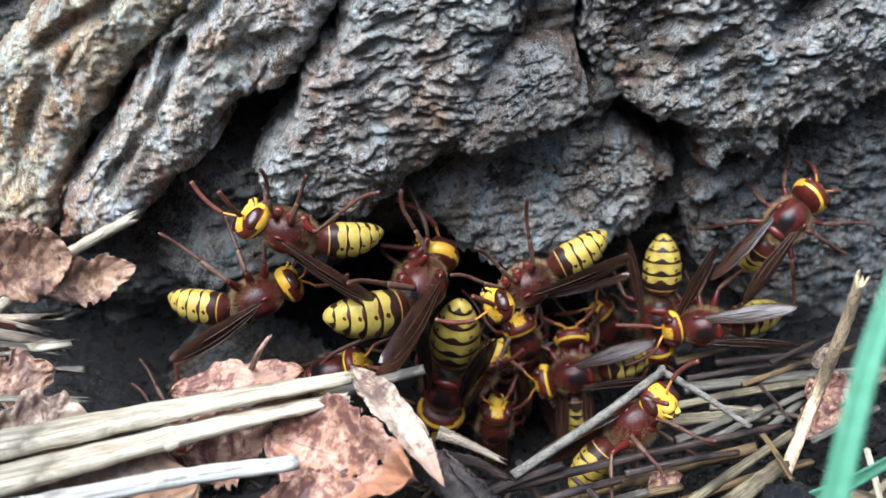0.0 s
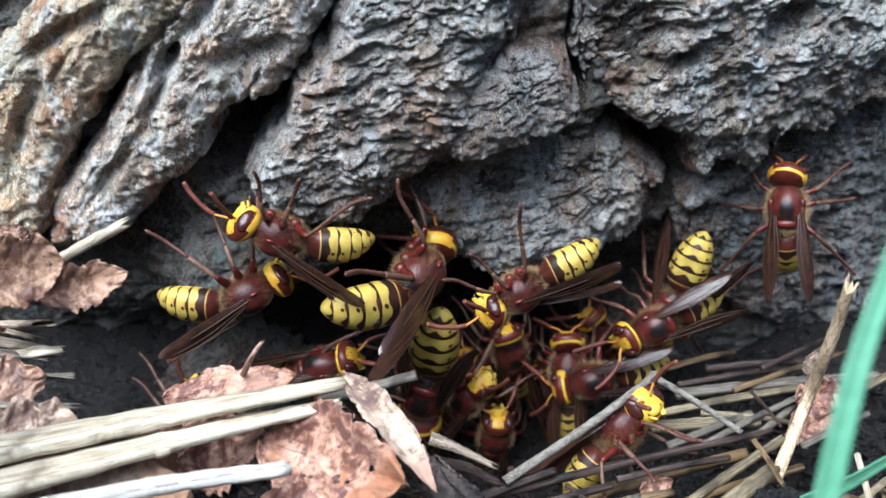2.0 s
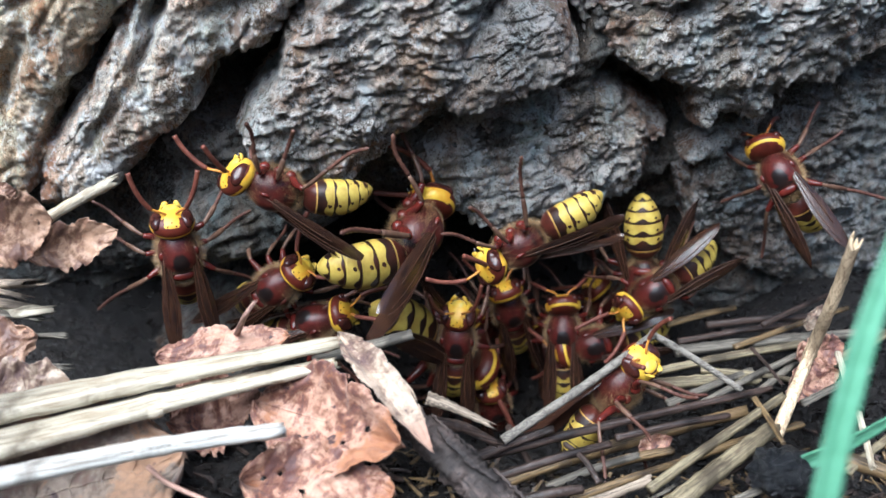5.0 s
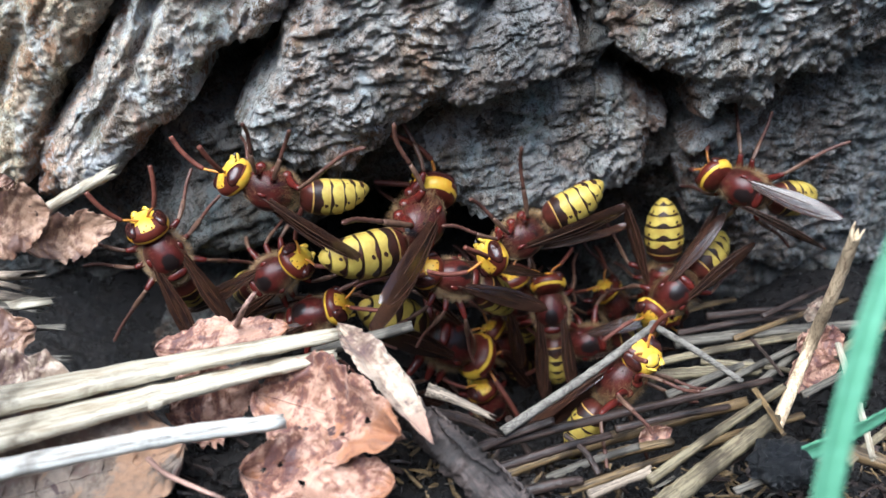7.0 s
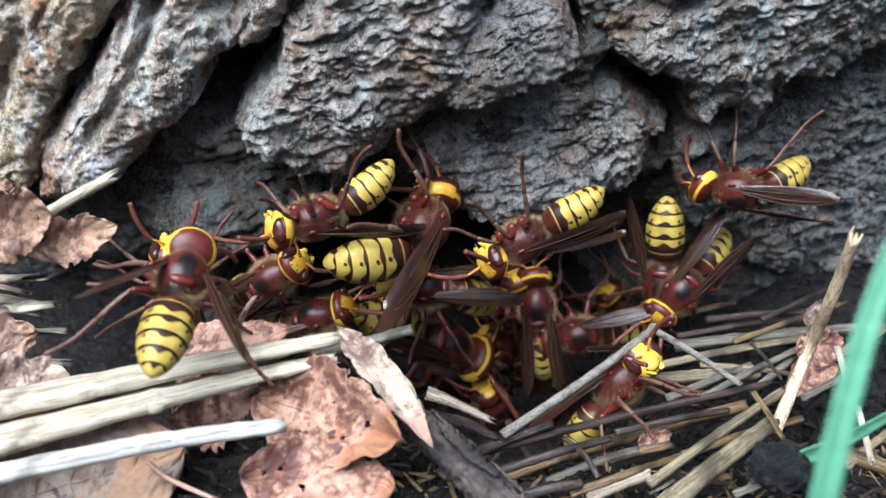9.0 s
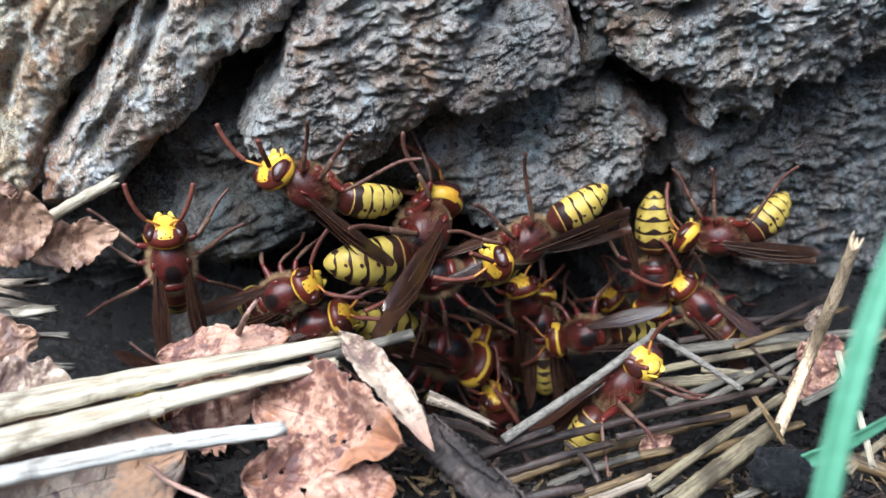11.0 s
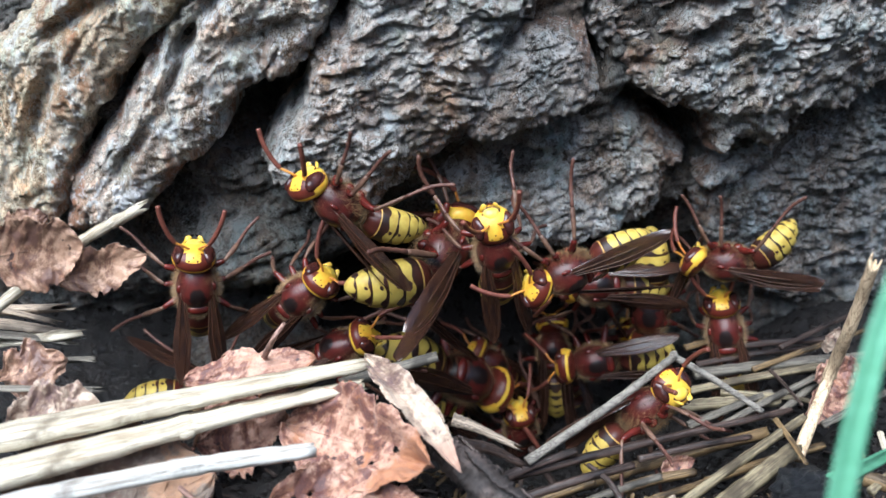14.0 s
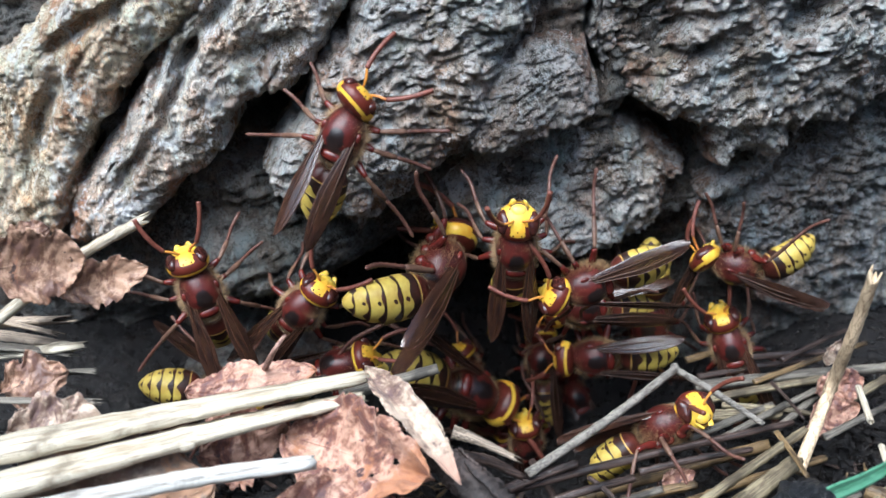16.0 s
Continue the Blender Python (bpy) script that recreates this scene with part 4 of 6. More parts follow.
def leaf(label, material, base, tip, width, normal, curl=0.4, seed=1, holes=(), point=0.5, crumple=1.0):
    base, tip = Vector(base), Vector(tip)
    length = (tip - base).length
    ax = (tip - base).normalized()
    nz = Vector(normal)
    nz = (nz - ax * nz.dot(ax)).normalized()
    ay = nz.cross(ax)
    thing = tagged(new("dead_leaf"), label, "leaf")
    thing.matrix_basis = Matrix.Translation(base * MM) @ Matrix((ax, ay, nz)).transposed().to_4x4()
    nu, nv = 64, 40
    u = np.linspace(0, 1, nu)
    v = np.linspace(-1, 1, nv)
    U, W = np.meshgrid(u, v)
    prof = np.sin(np.pi * np.clip(U, 0.0, 1) ** (0.75 + 0.3 * point)) ** 0.6
    rag = 1 + 0.9 * (fbm(U * 5 + seed, np.sign(W) * 3 + seed, 5, 0.62, seed) - 0.5)
    X = U * length + 0.05 * length * (fbm(U * 3, W * 3 + seed, 3, 0.5, seed) - 0.5)
    Y = W * prof * rag * width / 2
    Z = curl * width * 0.28 * (W * prof) ** 2 + 0.13 * width * curl * np.sin(U * 5 + seed)
    Z = Z + crumple * width * (0.30 * (fbm(U * 1.8 + seed, W * 1.2 + seed, 2, 0.4, seed + 1) - 0.5) + 0.10 * (fbm(U * 7 + seed, W * 4, 3, 0.5, seed + 2) - 0.5)) - curl * width * 0.25 * np.clip(np.abs(W * prof) - 0.6, 0, 1) ** 1.5 * 4 * (fbm(U * 4, W + seed, 2, 0.5, seed + 8) - 0.25) + 0.05 * width * np.abs(np.sin((U * 6 - np.abs(W) * 1.5) * math.pi)) * np.abs(W)
    faces = grid_faces(nu, nv)
    cu = (U[:-1, :-1] + U[1:, 1:]) / 2
    cw = (W[:-1, :-1] + W[1:, 1:]) / 2
    keep = np.ones(cu.shape, dtype=bool)
    for hu, hw in holes:
        rr = 0.02 * (0.7 + 0.8 * fbm(cu * 30, cw * 20, 2, 0.5, seed))
        keep &= np.hypot((cu - hu), (cw - hw) * width / 2 / length) > rr
    keep &= ~((np.abs(cw) > 0.9) & (fbm(cu * 14, cw * 4, 3, 0.5, seed + 4) > 0.56))
    faces = faces[keep.ravel()]
    V = np.stack([X, Y, Z], -1).reshape(-1, 3)
    # thickness: a second skin below
    thick = 0.16
    V2 = V - np.array([0, 0, thick])
    n0 = len(V)
    edges = {}
    for q in faces:
        for a, b in ((0, 1), (1, 2), (2, 3), (3, 0)):
            e = (q[a], q[b])
            if (e[1], e[0]) in edges:
                del edges[(e[1], e[0])]
            else:
                edges[e] = 1
    rim = np.array([(b, a, a + n0, b + n0) for a, b in edges])
    allf = np.concatenate([faces, faces[:, ::-1] + n0, rim])
    part("blade", (np.concatenate([V, V2]), allf), material, thing)

    def height(uu, ww):
        i = min(nu - 1, max(0, int(round(uu * (nu - 1)))))
        j = min(nv - 1, max(0, int(round((ww + 1) / 2 * (nv - 1)))))
        return Vector((X[j, i], Y[j, i], Z[j, i]))

    rib = [height(k / 16, 0) for k in range(0, 16)]
    w = width * 0.008
    part("midrib", tube(rib, [w * (1.3 - 0.9 * k / 15) for k in range(16)], 6), material, thing)
    for k in range(2, 11, 2):
        for side in (-1, 1):
            line = [height(k / 13 + 0.16 * i / 5, side * 0.85 * i / 5) for i in range(6)]
            part("side_vein", tube(line, [w * (0.42 - 0.06 * i) for i in range(6)], 5), material, thing)
    return thing


leaf("curled reddish-tan dead leaf with brown blotches", M_LEAF_PINK, (-24.0, 95.0, 3.0), (-2.9, 84.3, 4.5), 14, (0.1, -0.75, 0.8), curl=0.5, seed=3, holes=((0.75, 0.15), (0.62, -0.3)), point=0.2)
leaf("pale folded dead leaf with dark specks", M_LEAF_PALE, (-12.8, 101.3, 10.0), (0.2, 84.6, 4.0), 4.4, (0.4, -0.8, 0.5), curl=1.9, seed=5)
leaf("brown leaf curled up behind the straw", M_LEAF_PINK, (-39.0, 102.9, 4.0), (-20.3, 106.1, 5.0), 7.5, (-0.1, -0.6, 0.8), curl=-0.7, seed=7)
leaf("shaded brown leaf under the straws", M_LEAF_PINK, (-35.8, 94.8, -1.0), (-23.8, 98.8, 1.0), 12, (0.1, -0.7, 0.8), curl=0.4, seed=9)
leaf("reddish dead leaf with holes", M_LEAF_PINK, (-24.0, 83.4, 0.0), (-4.3, 80.9, 0.0), 13, (0, -0.5, 0.9), curl=0.3, seed=11, holes=((0.12, 0.2), (0.42, -0.2), (0.25, 0.25)))
leaf("large beige dead leaf with dark speckles", M_LEAF_BEIGE, (-57.2, 78.6, -1.0), (-31.5, 86.9, 0.0), 24, (0, -0.4, 0.9), curl=0.25, seed=13)
leaf("thin torn pale leaf shred", M_LEAF_PALE, (-47.1, 93.4, 2.0), (-39.5, 87.0, 2.0), 5, (0, -0.8, 0.6), curl=0.6, seed=15)
leaf("torn pale skeleton of a leaf", M_LEAF_PALE, (-62.3, 96.9, 2.0), (-49.8, 98.6, 3.0), 9, (0, -0.7, 0.7), curl=0.4, seed=17)
leaf("brown leaf scrap between straws", M_LEAF_BROWN, (-66.9, 105.5, 2.0), (-58.0, 108.3, 4.0), 9, (0.2, -0.8, 0.6), curl=0.5, seed=19)
leaf("orange leaf scrap behind the dry stalk", M_LEAF_PINK, (59.1, 116.5, -8.0), (66.6, 118.4, -6.0), 7, (-0.2, -0.9, 0.4), curl=0.4, seed=23)
leaf("small pale curled leaf scrap", M_LEAF_PALE, (63.5, 124.0, -8.0), (64.9, 124.4, -3.0), 3, (-0.2, -0.9, 0.3), curl=0.3, seed=25)
leaf("orange leaf scrap among straws", M_LEAF_PINK, (55.7, 110.6, -10.0), (64.4, 113.7, -8.0), 6, (0, -0.8, 0.5), curl=0.4, seed=27)
leaf("small reddish leaf scrap on the soil", M_LEAF_PINK, (31.2, 101.5, -13.0), (36.4, 102.6, -12.0), 3, (0, -0.7, 0.7), curl=0.3, seed=29)
leaf("brown veined dead leaf resting on the bark", M_LEAF_BROWN, (-66.9, 112.0, 19.4), (-54.8, 116.0, 18.9), 11, (0.2, -1, 0.3), curl=0.5, seed=33, crumple=0.35)
leaf("torn brown leaf edge beside the straw", M_LEAF_BROWN, (-60.7, 117.0, 12.4), (-46.9, 119.0, 15.3), 7, (0.1, -1, 0.4), curl=0.5, seed=35, crumple=0.35)
leaf("reddish leaf bit under the bark", M_LEAF_BROWN, (-66.7, 119.0, 19.1), (-61.5, 121.0, 21.4), 5, (0.1, -1, 0.4), curl=0.3, seed=37)
# a leaf shape added in place of the orange bark at the trunk's edge
leaf("leaf shape standing in for orange bark at the trunk edge", M_LEAF_PINK, (-82.8, 150.0, 38.1), (-71.3, 152.0, 41.4), 8, (0.1, -1, 0.4), curl=0.3, seed=39)


def grass_blade(label, points, width, facing):
    base = Vector(points[0])
    pts = spline([Vector(p) - base for p in points], 12)
    verts, faces = [], []
    fx = Vector(facing).normalized()
    m = len(pts)
    for k, p in enumerate(pts):
        d = (pts[min(k + 1, m - 1)] - pts[max(k - 1, 0)]).normalized()
        side = d.cross(fx).normalized()
        nrm = side.cross(d)
        w = width * (1 - 0.55 * (k / (m - 1)) ** 1.5) / 2
        for i in range(7):
            s = i / 3 - 1
            verts.append(p + side * s * w + nrm * (0.35 * w * abs(s) + 0.06 * w * math.cos(s * 9)))
        for i in range(7):
            s = 1 - i / 3
            verts.append(p + side * s * w * 0.98 + nrm * (0.35 * w * abs(s) - 0.22))
    for k in range(m - 1):
        for i in range(14):
            j = (i + 1) % 14
            faces.append((k * 14 + i, k * 14 + j, (k + 1) * 14 + j, (k + 1) * 14 + i))
    ob = new("grass_blade", mesh_of("grass_blade", verts, faces))
    ob.data.materials.append(M_GRASS)
    ob.location = base * MM
    rib = [Vector(verts[k * 14 + 3]) - fx * -0.02 for k in range(m)]
    part("midrib", tube(rib, [width * 0.035 * (1 - 0.5 * k / m) for k in range(m)], 6), M_GRASS, ob)
    return tagged(ob, label, "grass")


blade = grass_blade("bright green broad grass blade in front of the trunk", [(25.2, 40.0, 31.9), (26.3, 44.0, 42.1), (28.2, 48.0, 49.9), (30.2, 51.0, 54.6), (32.4, 54.0, 59.4), (35.2, 57.0, 64.2)], 2.1, (0.1, -1, 0.35))
grass_blade("thin green grass blade lying across the litter", [(46.2, 82.0, 4.3), (49.2, 80.0, 9.1), (53.1, 78.0, 15.8)], 2.2, (0.1, -0.8, 0.6))


def clod_material():
    n = Nodes("wet_clod")
    a = n.noise(n.scaled(1, 1, 1), 900, 6, 0.7)
    n.bump(a, 1.0, 1.2)
    return n.done(n.ramp(a, [(0.35, (0.003, 0.0035, 0.0045)), (0.65, (0.012, 0.013, 0.015))]), 0.28, 0.5)


def clod(c):
    v, f = ellipsoid((0, 0, 0), (4.6, 4.0, 3.4), 40, 24, lambda q, p: q * (0.92 + 0.24 * noise.fractal(p * 3.4, 0.5, 2.1, 6)))
    ob = new("soil_clod", mesh_of("soil_clod", v, f))
    ob.data.materials.append(clod_material())
    ob.location = Vector(c) * MM
    tagged(ob, "black wet clod of soil beside the grass", "soil clod")


clod((48.3, 91.0, -7.0))


def crumbs(name, label, material, count, seed, x0, x1, y0, y1, long, thin):
    """Many small broken bits lying on the soil, one piece of litter too small to pick apart."""
    rnd = random.Random(seed)
    verts, faces = [], []
    for _ in range(count):
        x, y = rnd.uniform(x0, x1), rnd.uniform(y0, y1)
        z = float(ground_height(np.array([x]), np.array([y]))[0]) + rnd.uniform(-0.1, 1.0)
        a, tip = rnd.uniform(0, math.pi), rnd.uniform(-0.4, 0.4)
        d = Vector((math.cos(a), math.sin(a), tip)) * rnd.uniform(0.4, 1.0) * long
        r = thin * rnd.uniform(0.5, 1.3)
        mid = Vector((rnd.uniform(-1, 1), rnd.uniform(-1, 1), rnd.uniform(-0.3, 0.8))) * r
        p = Vector((x, y, z))
        v, f = tube([p - d / 2, p + mid, p + d / 2], [r * rnd.uniform(0.5, 1), r, r * rnd.uniform(0.3, 1)], 5, rnd.uniform(0.3, 1))
        k = len(verts)
        verts += v
        faces += [tuple(i + k for i in g) for g in f]
    ob = new(name, mesh_of(name, verts, faces, False))
    ob.data.materials.append(material)
    tagged(ob, label, "litter", kind="stuff")


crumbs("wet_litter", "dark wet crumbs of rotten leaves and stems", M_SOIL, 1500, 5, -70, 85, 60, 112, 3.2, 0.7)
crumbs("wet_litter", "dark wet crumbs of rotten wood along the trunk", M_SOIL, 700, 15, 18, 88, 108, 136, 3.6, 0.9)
crumbs("brown_litter", "brown broken bits of stems on the soil", M_STRAWBROWN, 750, 6, -5, 85, 66, 116, 5.0, 0.35)
crumbs("twig_litter", "thin dark broken twigs on the soil", M_TWIG, 700, 7, -60, 85, 60, 116, 6.0, 0.4)
crumbs("pale_litter", "small pale splinters of straw on the soil", M_STRAWGREY, 190, 8, 0, 85, 66, 114, 4.5, 0.25)


# ---- hornets ----
def abdomen_radius(s):
    """Radius along the abdomen, s from 0 at the waist to 1 at the tip."""
    return 3.2 * (1 - abs((s - 0.40) / 0.60) ** 2.2) ** 0.66 if s > 0.40 else 3.2 * (1 - ((0.40 - s) / 0.42) ** 2.8) ** 0.55


def build_segment(k, n=44, rows=12):
    """Segment k of six. Its own x runs backwards from 0; the mark is 1 where it is yellow."""
    ends = [0.0, 0.17, 0.40, 0.58, 0.74, 0.88, 1.0]
    s0, s1 = ends[k], ends[k + 1]
    length = 10.8
    verts, mark = [], []
    for j in range(rows + 1):
        t = j / rows
        s = s0 - 0.03 + (s1 + 0.02 - s0 + 0.03) * t
        s = min(max(s, 0.012), 0.996)
        r = abdomen_radius(s) * (0.955 + 0.06 * t)
        if t > 0.93:
            r *= 0.975
        for i in range(n):
            w = 2 * math.pi * i / n
            flat = 0.90 if math.cos(w) > 0 else 0.82
            verts.append((-(s - s0) * length, r * math.sin(w), r * flat * math.cos(w)))
            a = abs((w + math.pi) % (2 * math.pi) - math.pi)
            if k == 0:
                m = (t - 0.90) * 5
            else:
                front = (0.58 if k == 1 else 0.34) + 0.18 * math.exp(-((a / 0.24) ** 2)) + 0.06 * math.cos(a * 6)
                m = (t - front) * 4
                dot = 0.16 - math.hypot((t - front - 0.17) * 0.9, (a - 0.85) * 0.75)
                m = min(m, -dot * 9 + 0.6) if k < 5 else m
                dot2 = 0.13 - math.hypot((t - 0.55) * 0.8, (a - 2.2) * 0.8)
                m = min(m, -dot2 * 9 + 0.6)
                if t > 0.93:
                    m = min(m, -0.3)
            mark.append(min(1, max(0, m * 0.5 + 0.5)))
    faces = []
    for j in range(rows):
        for i in range(n):
            q = (i + 1) % n
            faces.append((j * n + i, j * n + q, (j + 1) * n + q, (j + 1) * n + i))
    faces.append(tuple(range(n)))
    faces.append(tuple(rows * n + i for i in range(n - 1, -1, -1)))
    return (verts, faces), mark, (s1 - s0) * length


def leg_shape(side, reach, spread, lift):
    """A leg from its root: thigh out and up, shin down, thin foot."""
    hip = Vector((0, 0, 0))
    knee = Vector((spread * 0.35, side * reach * 0.42, lift))
    heel = Vector((spread * 0.85, side * reach * 0.78, -1.2))
    toe = Vector((spread * 1.7, side * reach * 1.38, -4.6))
    return hip, knee, heel, toe


def build_hornet():
    h = tagged(new("hornet"), "", "hornet", group="hornets of the swarm")
    rnd = random.Random(12)

    # thorax with a humped back
    def hump(q, p):
        q = Vector(q)
        if p.z > 0:
            q.z *= 1 + 0.10 * math.cos(p.x * 3)
        q.y *= 1 - 0.10 * p.x * p.x
        return q

    v, f = ellipsoid((0.2, 0, 0), (4.5, 3.15, 3.1), 44, 32, hump)
    mk = []
    for p in v:
        x, y, z = p
        m = 0.9
        if z > 0.6:
            spot = 1 - math.hypot((x - 0.1) / 1.7, (abs(y) - 0.25) / (1.0 + 0.35 * (x < 0)))  # dark middle of the back
            m = 0.9 - 0.8 * min(1, max(0, spot * 3))
            m = 0.1 if abs(x + 1.55 + 0.05 * y * y) < 0.16 else m  # seam before the scutellum
        m = 0.12 if -3.6 < x < -3.2 or (z < -1.2 and abs(y) < 2.2) else m
        mk.append(min(1, m))
    thorax = part("thorax", (v, f), M_THORAX, h, attrs={"mark": mk})
    part("scutellum", ellipsoid((-2.5, 0, 2.35), (0.75, 1.7, 0.6), 16, 8), M_LEG_RED, thorax)
    for s in (-1, 1):
        part("wing_scale", ellipsoid((1.0, s * 2.55, 1.75), (0.75, 0.45, 0.35), 10, 6), M_LEG_RED, thorax)
    # hair
    hv, hf = [], []
    for _ in range(9000):
        a, b = rnd.uniform(0, 2 * math.pi), rnd.uniform(-1, 1)
        p = Vector((b, math.sqrt(1 - b * b) * math.cos(a), math.sqrt(1 - b * b) * math.sin(a)))
        back = p.z > 0.30 - 0.25 * max(p.x, 0) and p.x > -0.75
        if back and rnd.random() < 0.45:
            continue
        q = Vector((0.2 + 4.45 * p.x, 3.1 * p.y, 3.1 * p.z))
        d = (Vector((p.x / 4.5, p.y / 3.1, p.z / 3.1)).normalized() + Vector([rnd.uniform(-0.28, 0.28) for _ in range(3)])).normalized()
        e = q + d * rnd.uniform(0.3, 0.9) * (0.45 if back else 1.45)
        w = d.cross(Vector((rnd.random(), rnd.random(), rnd.random()))).normalized() * (0.016 if back else 0.019)
        k = len(hv)
        hv += [q - w, q + w, e]
        hf.append((k, k + 1, k + 2))
    tagged(part("thorax_hair", (hv, hf), M_HAIR, thorax, "short golden hair"), kind="stuff")

    # head, facing forward
    def skull(q, p):
        q = Vector(q)
        if p.z < 0:
            q.y *= 1 - 0.26 * p.z * p.z
            q.z *= 1.05
        if p.x < 0:
            q.x += 0.5 * (1 - abs(p.x)) * p.x
        return q

    hd = mmpose(5.6, 0, 0.1, 0, 14, 0)
    v, f = ellipsoid((0, 0, 0), (1.75, 2.95, 2.75), 80, 54, skull)
    mk = []
    for x, y, z in v:
        m = 0.2
        m = max(m, 1.0 if (x > 0.25 and z < -0.2 and 1.1 < abs(y) < 2.3) else 0)
        m = max(m, 0.9 if (x > 0.5 and z < 1.0 and 0.75 < abs(y) < 1.5) else 0)
        m = max(m, 0.95 if abs(y) > 1.1 and z < 1.5 and -1.05 < x < 0.25 else 0)
        m = max(m, 0.85 if -0.88 < x < -0.38 else 0)
        m = max(m, 0.85 if x > 0.85 and abs(y) < 0.95 else 0)
        m = max(m, 0.2)
        mk.append(min(1, m))
    head = part("head", (v, f), M_HEAD, h, at=hd, attrs={"mark": mk})
    part("face_plate", ellipsoid((1.28, 0, -1.05), (0.52, 1.12, 1.05), 22, 12, lambda q, p: Vector((q[0], q[1] * (1 - 0.2 * p.z), q[2]))), M_FACE, head, "bright yellow")
    ring = [(1.30 + 0.12 * math.cos(k * math.pi / 10), 1.16 * math.sin(k * math.pi / 10) * (1 - 0.15 * math.cos(k * math.pi / 10)), -1.05 + 1.09 * math.cos(k * math.pi / 10)) for k in range(21)]
    part("face_seam", tube(ring, [0.15] * 21, 6), M_EYE, head, "dark seam")
    part("brow_patch", ellipsoid((1.36, 0, 0.70), (0.24, 0.48, 0.55), 14, 8), M_FACE, head, "bright yellow")
    for s in (-1, 1):
        def kidney(q, p, s=s):
            q = Vector(q)
            q.y -= s * 0.45 * math.exp(-((p.z - 0.15) * 2.4) ** 2) * max(p.x, 0) * 0.9
            return q
        part("eye", ellipsoid((0.62, s * 1.95, 0.30), (1.02, 0.90, 1.74), 20, 14, kidney), M_EYE, head, "glossy dark brown")
        jaw = tube([(0.9, s * 1.0, -1.7), (1.35, s * 0.75, -2.45), (1.5, s * 0.12, -2.95)], [0.55, 0.42, 0.08], 10, 0.5)
        part("mandible", jaw, M_MANDIBLE, head, "yellow with black tip", attrs={"mark": [1.0] * 10 + [0.8] * 10 + [0.0] * 10})
        root = mmpose(1.65, s * 0.65, 0.35)
        scape = part("antenna", tube(spline([(0, 0, 0), (0.8, s * 0.6, 0.5), (1.5, s * 1.5, 0.9)], 4), [0.16, 0.17, 0.18, 0.18, 0.18, 0.18, 0.18, 0.17, 0.16], 8), M_SCAPE, head, at=root)
        fl = spline([(1.5, s * 1.5, 0.9), (3.0, s * 2.3, 1.0), (5.0, s * 3.1, 0.8), (6.8, s * 3.6, 0.3)], 7)
        part("flagellum", tube(fl, [0.31 + 0.03 * (k % 2) for k in range(len(fl))], 8), M_ANTENNA, scape, "reddish brown")
    for y, z in ((-0.55, 2.15), (0.55, 2.15), (0, 1.75)):
        part("ocellus", ellipsoid((0.9 if z > 2 else 1.2, y, z), (0.18, 0.16, 0.16), 10, 8), M_EYE, head)

    grown = Matrix.Scale(1.12, 4)
    for ob in (head, *head.children_recursive):
        ob.data.transform(grown)
        if ob is not head:
            ob.location = ob.location * 1.12

    # abdomen in six overlapping segments
    parent, at = h, mmpose(-4.0, 0, -0.3, 0, -6, 0)
    for k in range(6):
        shape, mk, step = build_segment(k)
        ob = part("abdomen" if k == 0 else "abdomen_segment", shape, M_ABDOMEN_FRONT if k == 0 else M_ABDOMEN, parent if k == 0 else first, at=at, attrs={"mark": mk})
        if k == 0:
            first, reach, drop = ob, 0.0, 0.0
        reach += step
        at = mmpose(-reach, 0, -0.035 * reach * max(0, k - 1), 0, -2.2 * k, 0)
    part("waist", tube([(-3.3, 0, -0.2), (-4.3, 0, -0.4)], [1.0, 0.9], 12), M_LEG_RED, h)

    # legs: thigh, shin and foot in one jointed piece each
    for s in (-1, 1):
        for x, reach, spread, lift in ((2.4, 6.8, 3.8, 0.9), (0.3, 7.6, 0.6, 1.4), (-1.6, 8.8, -5.0, 1.8)):
            hip, knee, heel, toe = leg_shape(s, reach, spread, lift)
            root = mmpose(x, s * 1.5, -2.2)
            thigh = part("leg", join(ellipsoid((0, s * 0.2, -0.1), (0.85, 0.8, 0.85), 12, 8), tube(spline([hip, (hip + knee) / 2 + Vector((0, 0, 0.25)), knee], 4), [0.55, 0.62, 0.68, 0.68, 0.62, 0.56, 0.5, 0.44, 0.36], 10)), M_LEG_RED, h, at=root)
            part("shin", tube(spline([knee, (knee + heel) / 2 + Vector((0, 0, 0.15)), heel], 4), [0.30, 0.33, 0.36, 0.39, 0.42, 0.44, 0.43, 0.40, 0.35], 8, 0.75), M_LEG_TAN, thigh, "tan brown")
            ft = spline([heel, (heel + toe) / 2 + Vector((0, 0, -0.7)), toe], 7)
            rads = [0.34 if i % 2 else 0.24 for i in range(len(ft))]
            rads[-1] = 0.1
            part("foot", tube(ft, rads, 7), M_FOOT, thigh)

    # folded wings, each a pleated blade with veins
    for s in (-1, 1):
        nu, nv = 30, 9
        top, low = [], []
        for i in range(nu):
            t = i / (nu - 1)
            w = 2.9 * min(1.0, 0.28 + 1.5 * t) * math.sqrt(max(0.0, 1 - max(0.0, (t - 0.55) / 0.45) ** 2)) + 0.04
            for j in range(nv):
                r = j / (nv - 1)
                y = s * (r - 0.62) * w
                z = 0.06 * (1 if j % 2 else -1) * (1 - 0.5 * t) + 0.5 * math.sin(t * 2.5) - 0.5 * r * t - 0.9 * max(0.0, r - 0.6) * s * s
                top.append((-16.5 * t, y, z))
                low.append((-16.5 * t, y, z - 0.07))
        n0 = len(top)
        faces = []
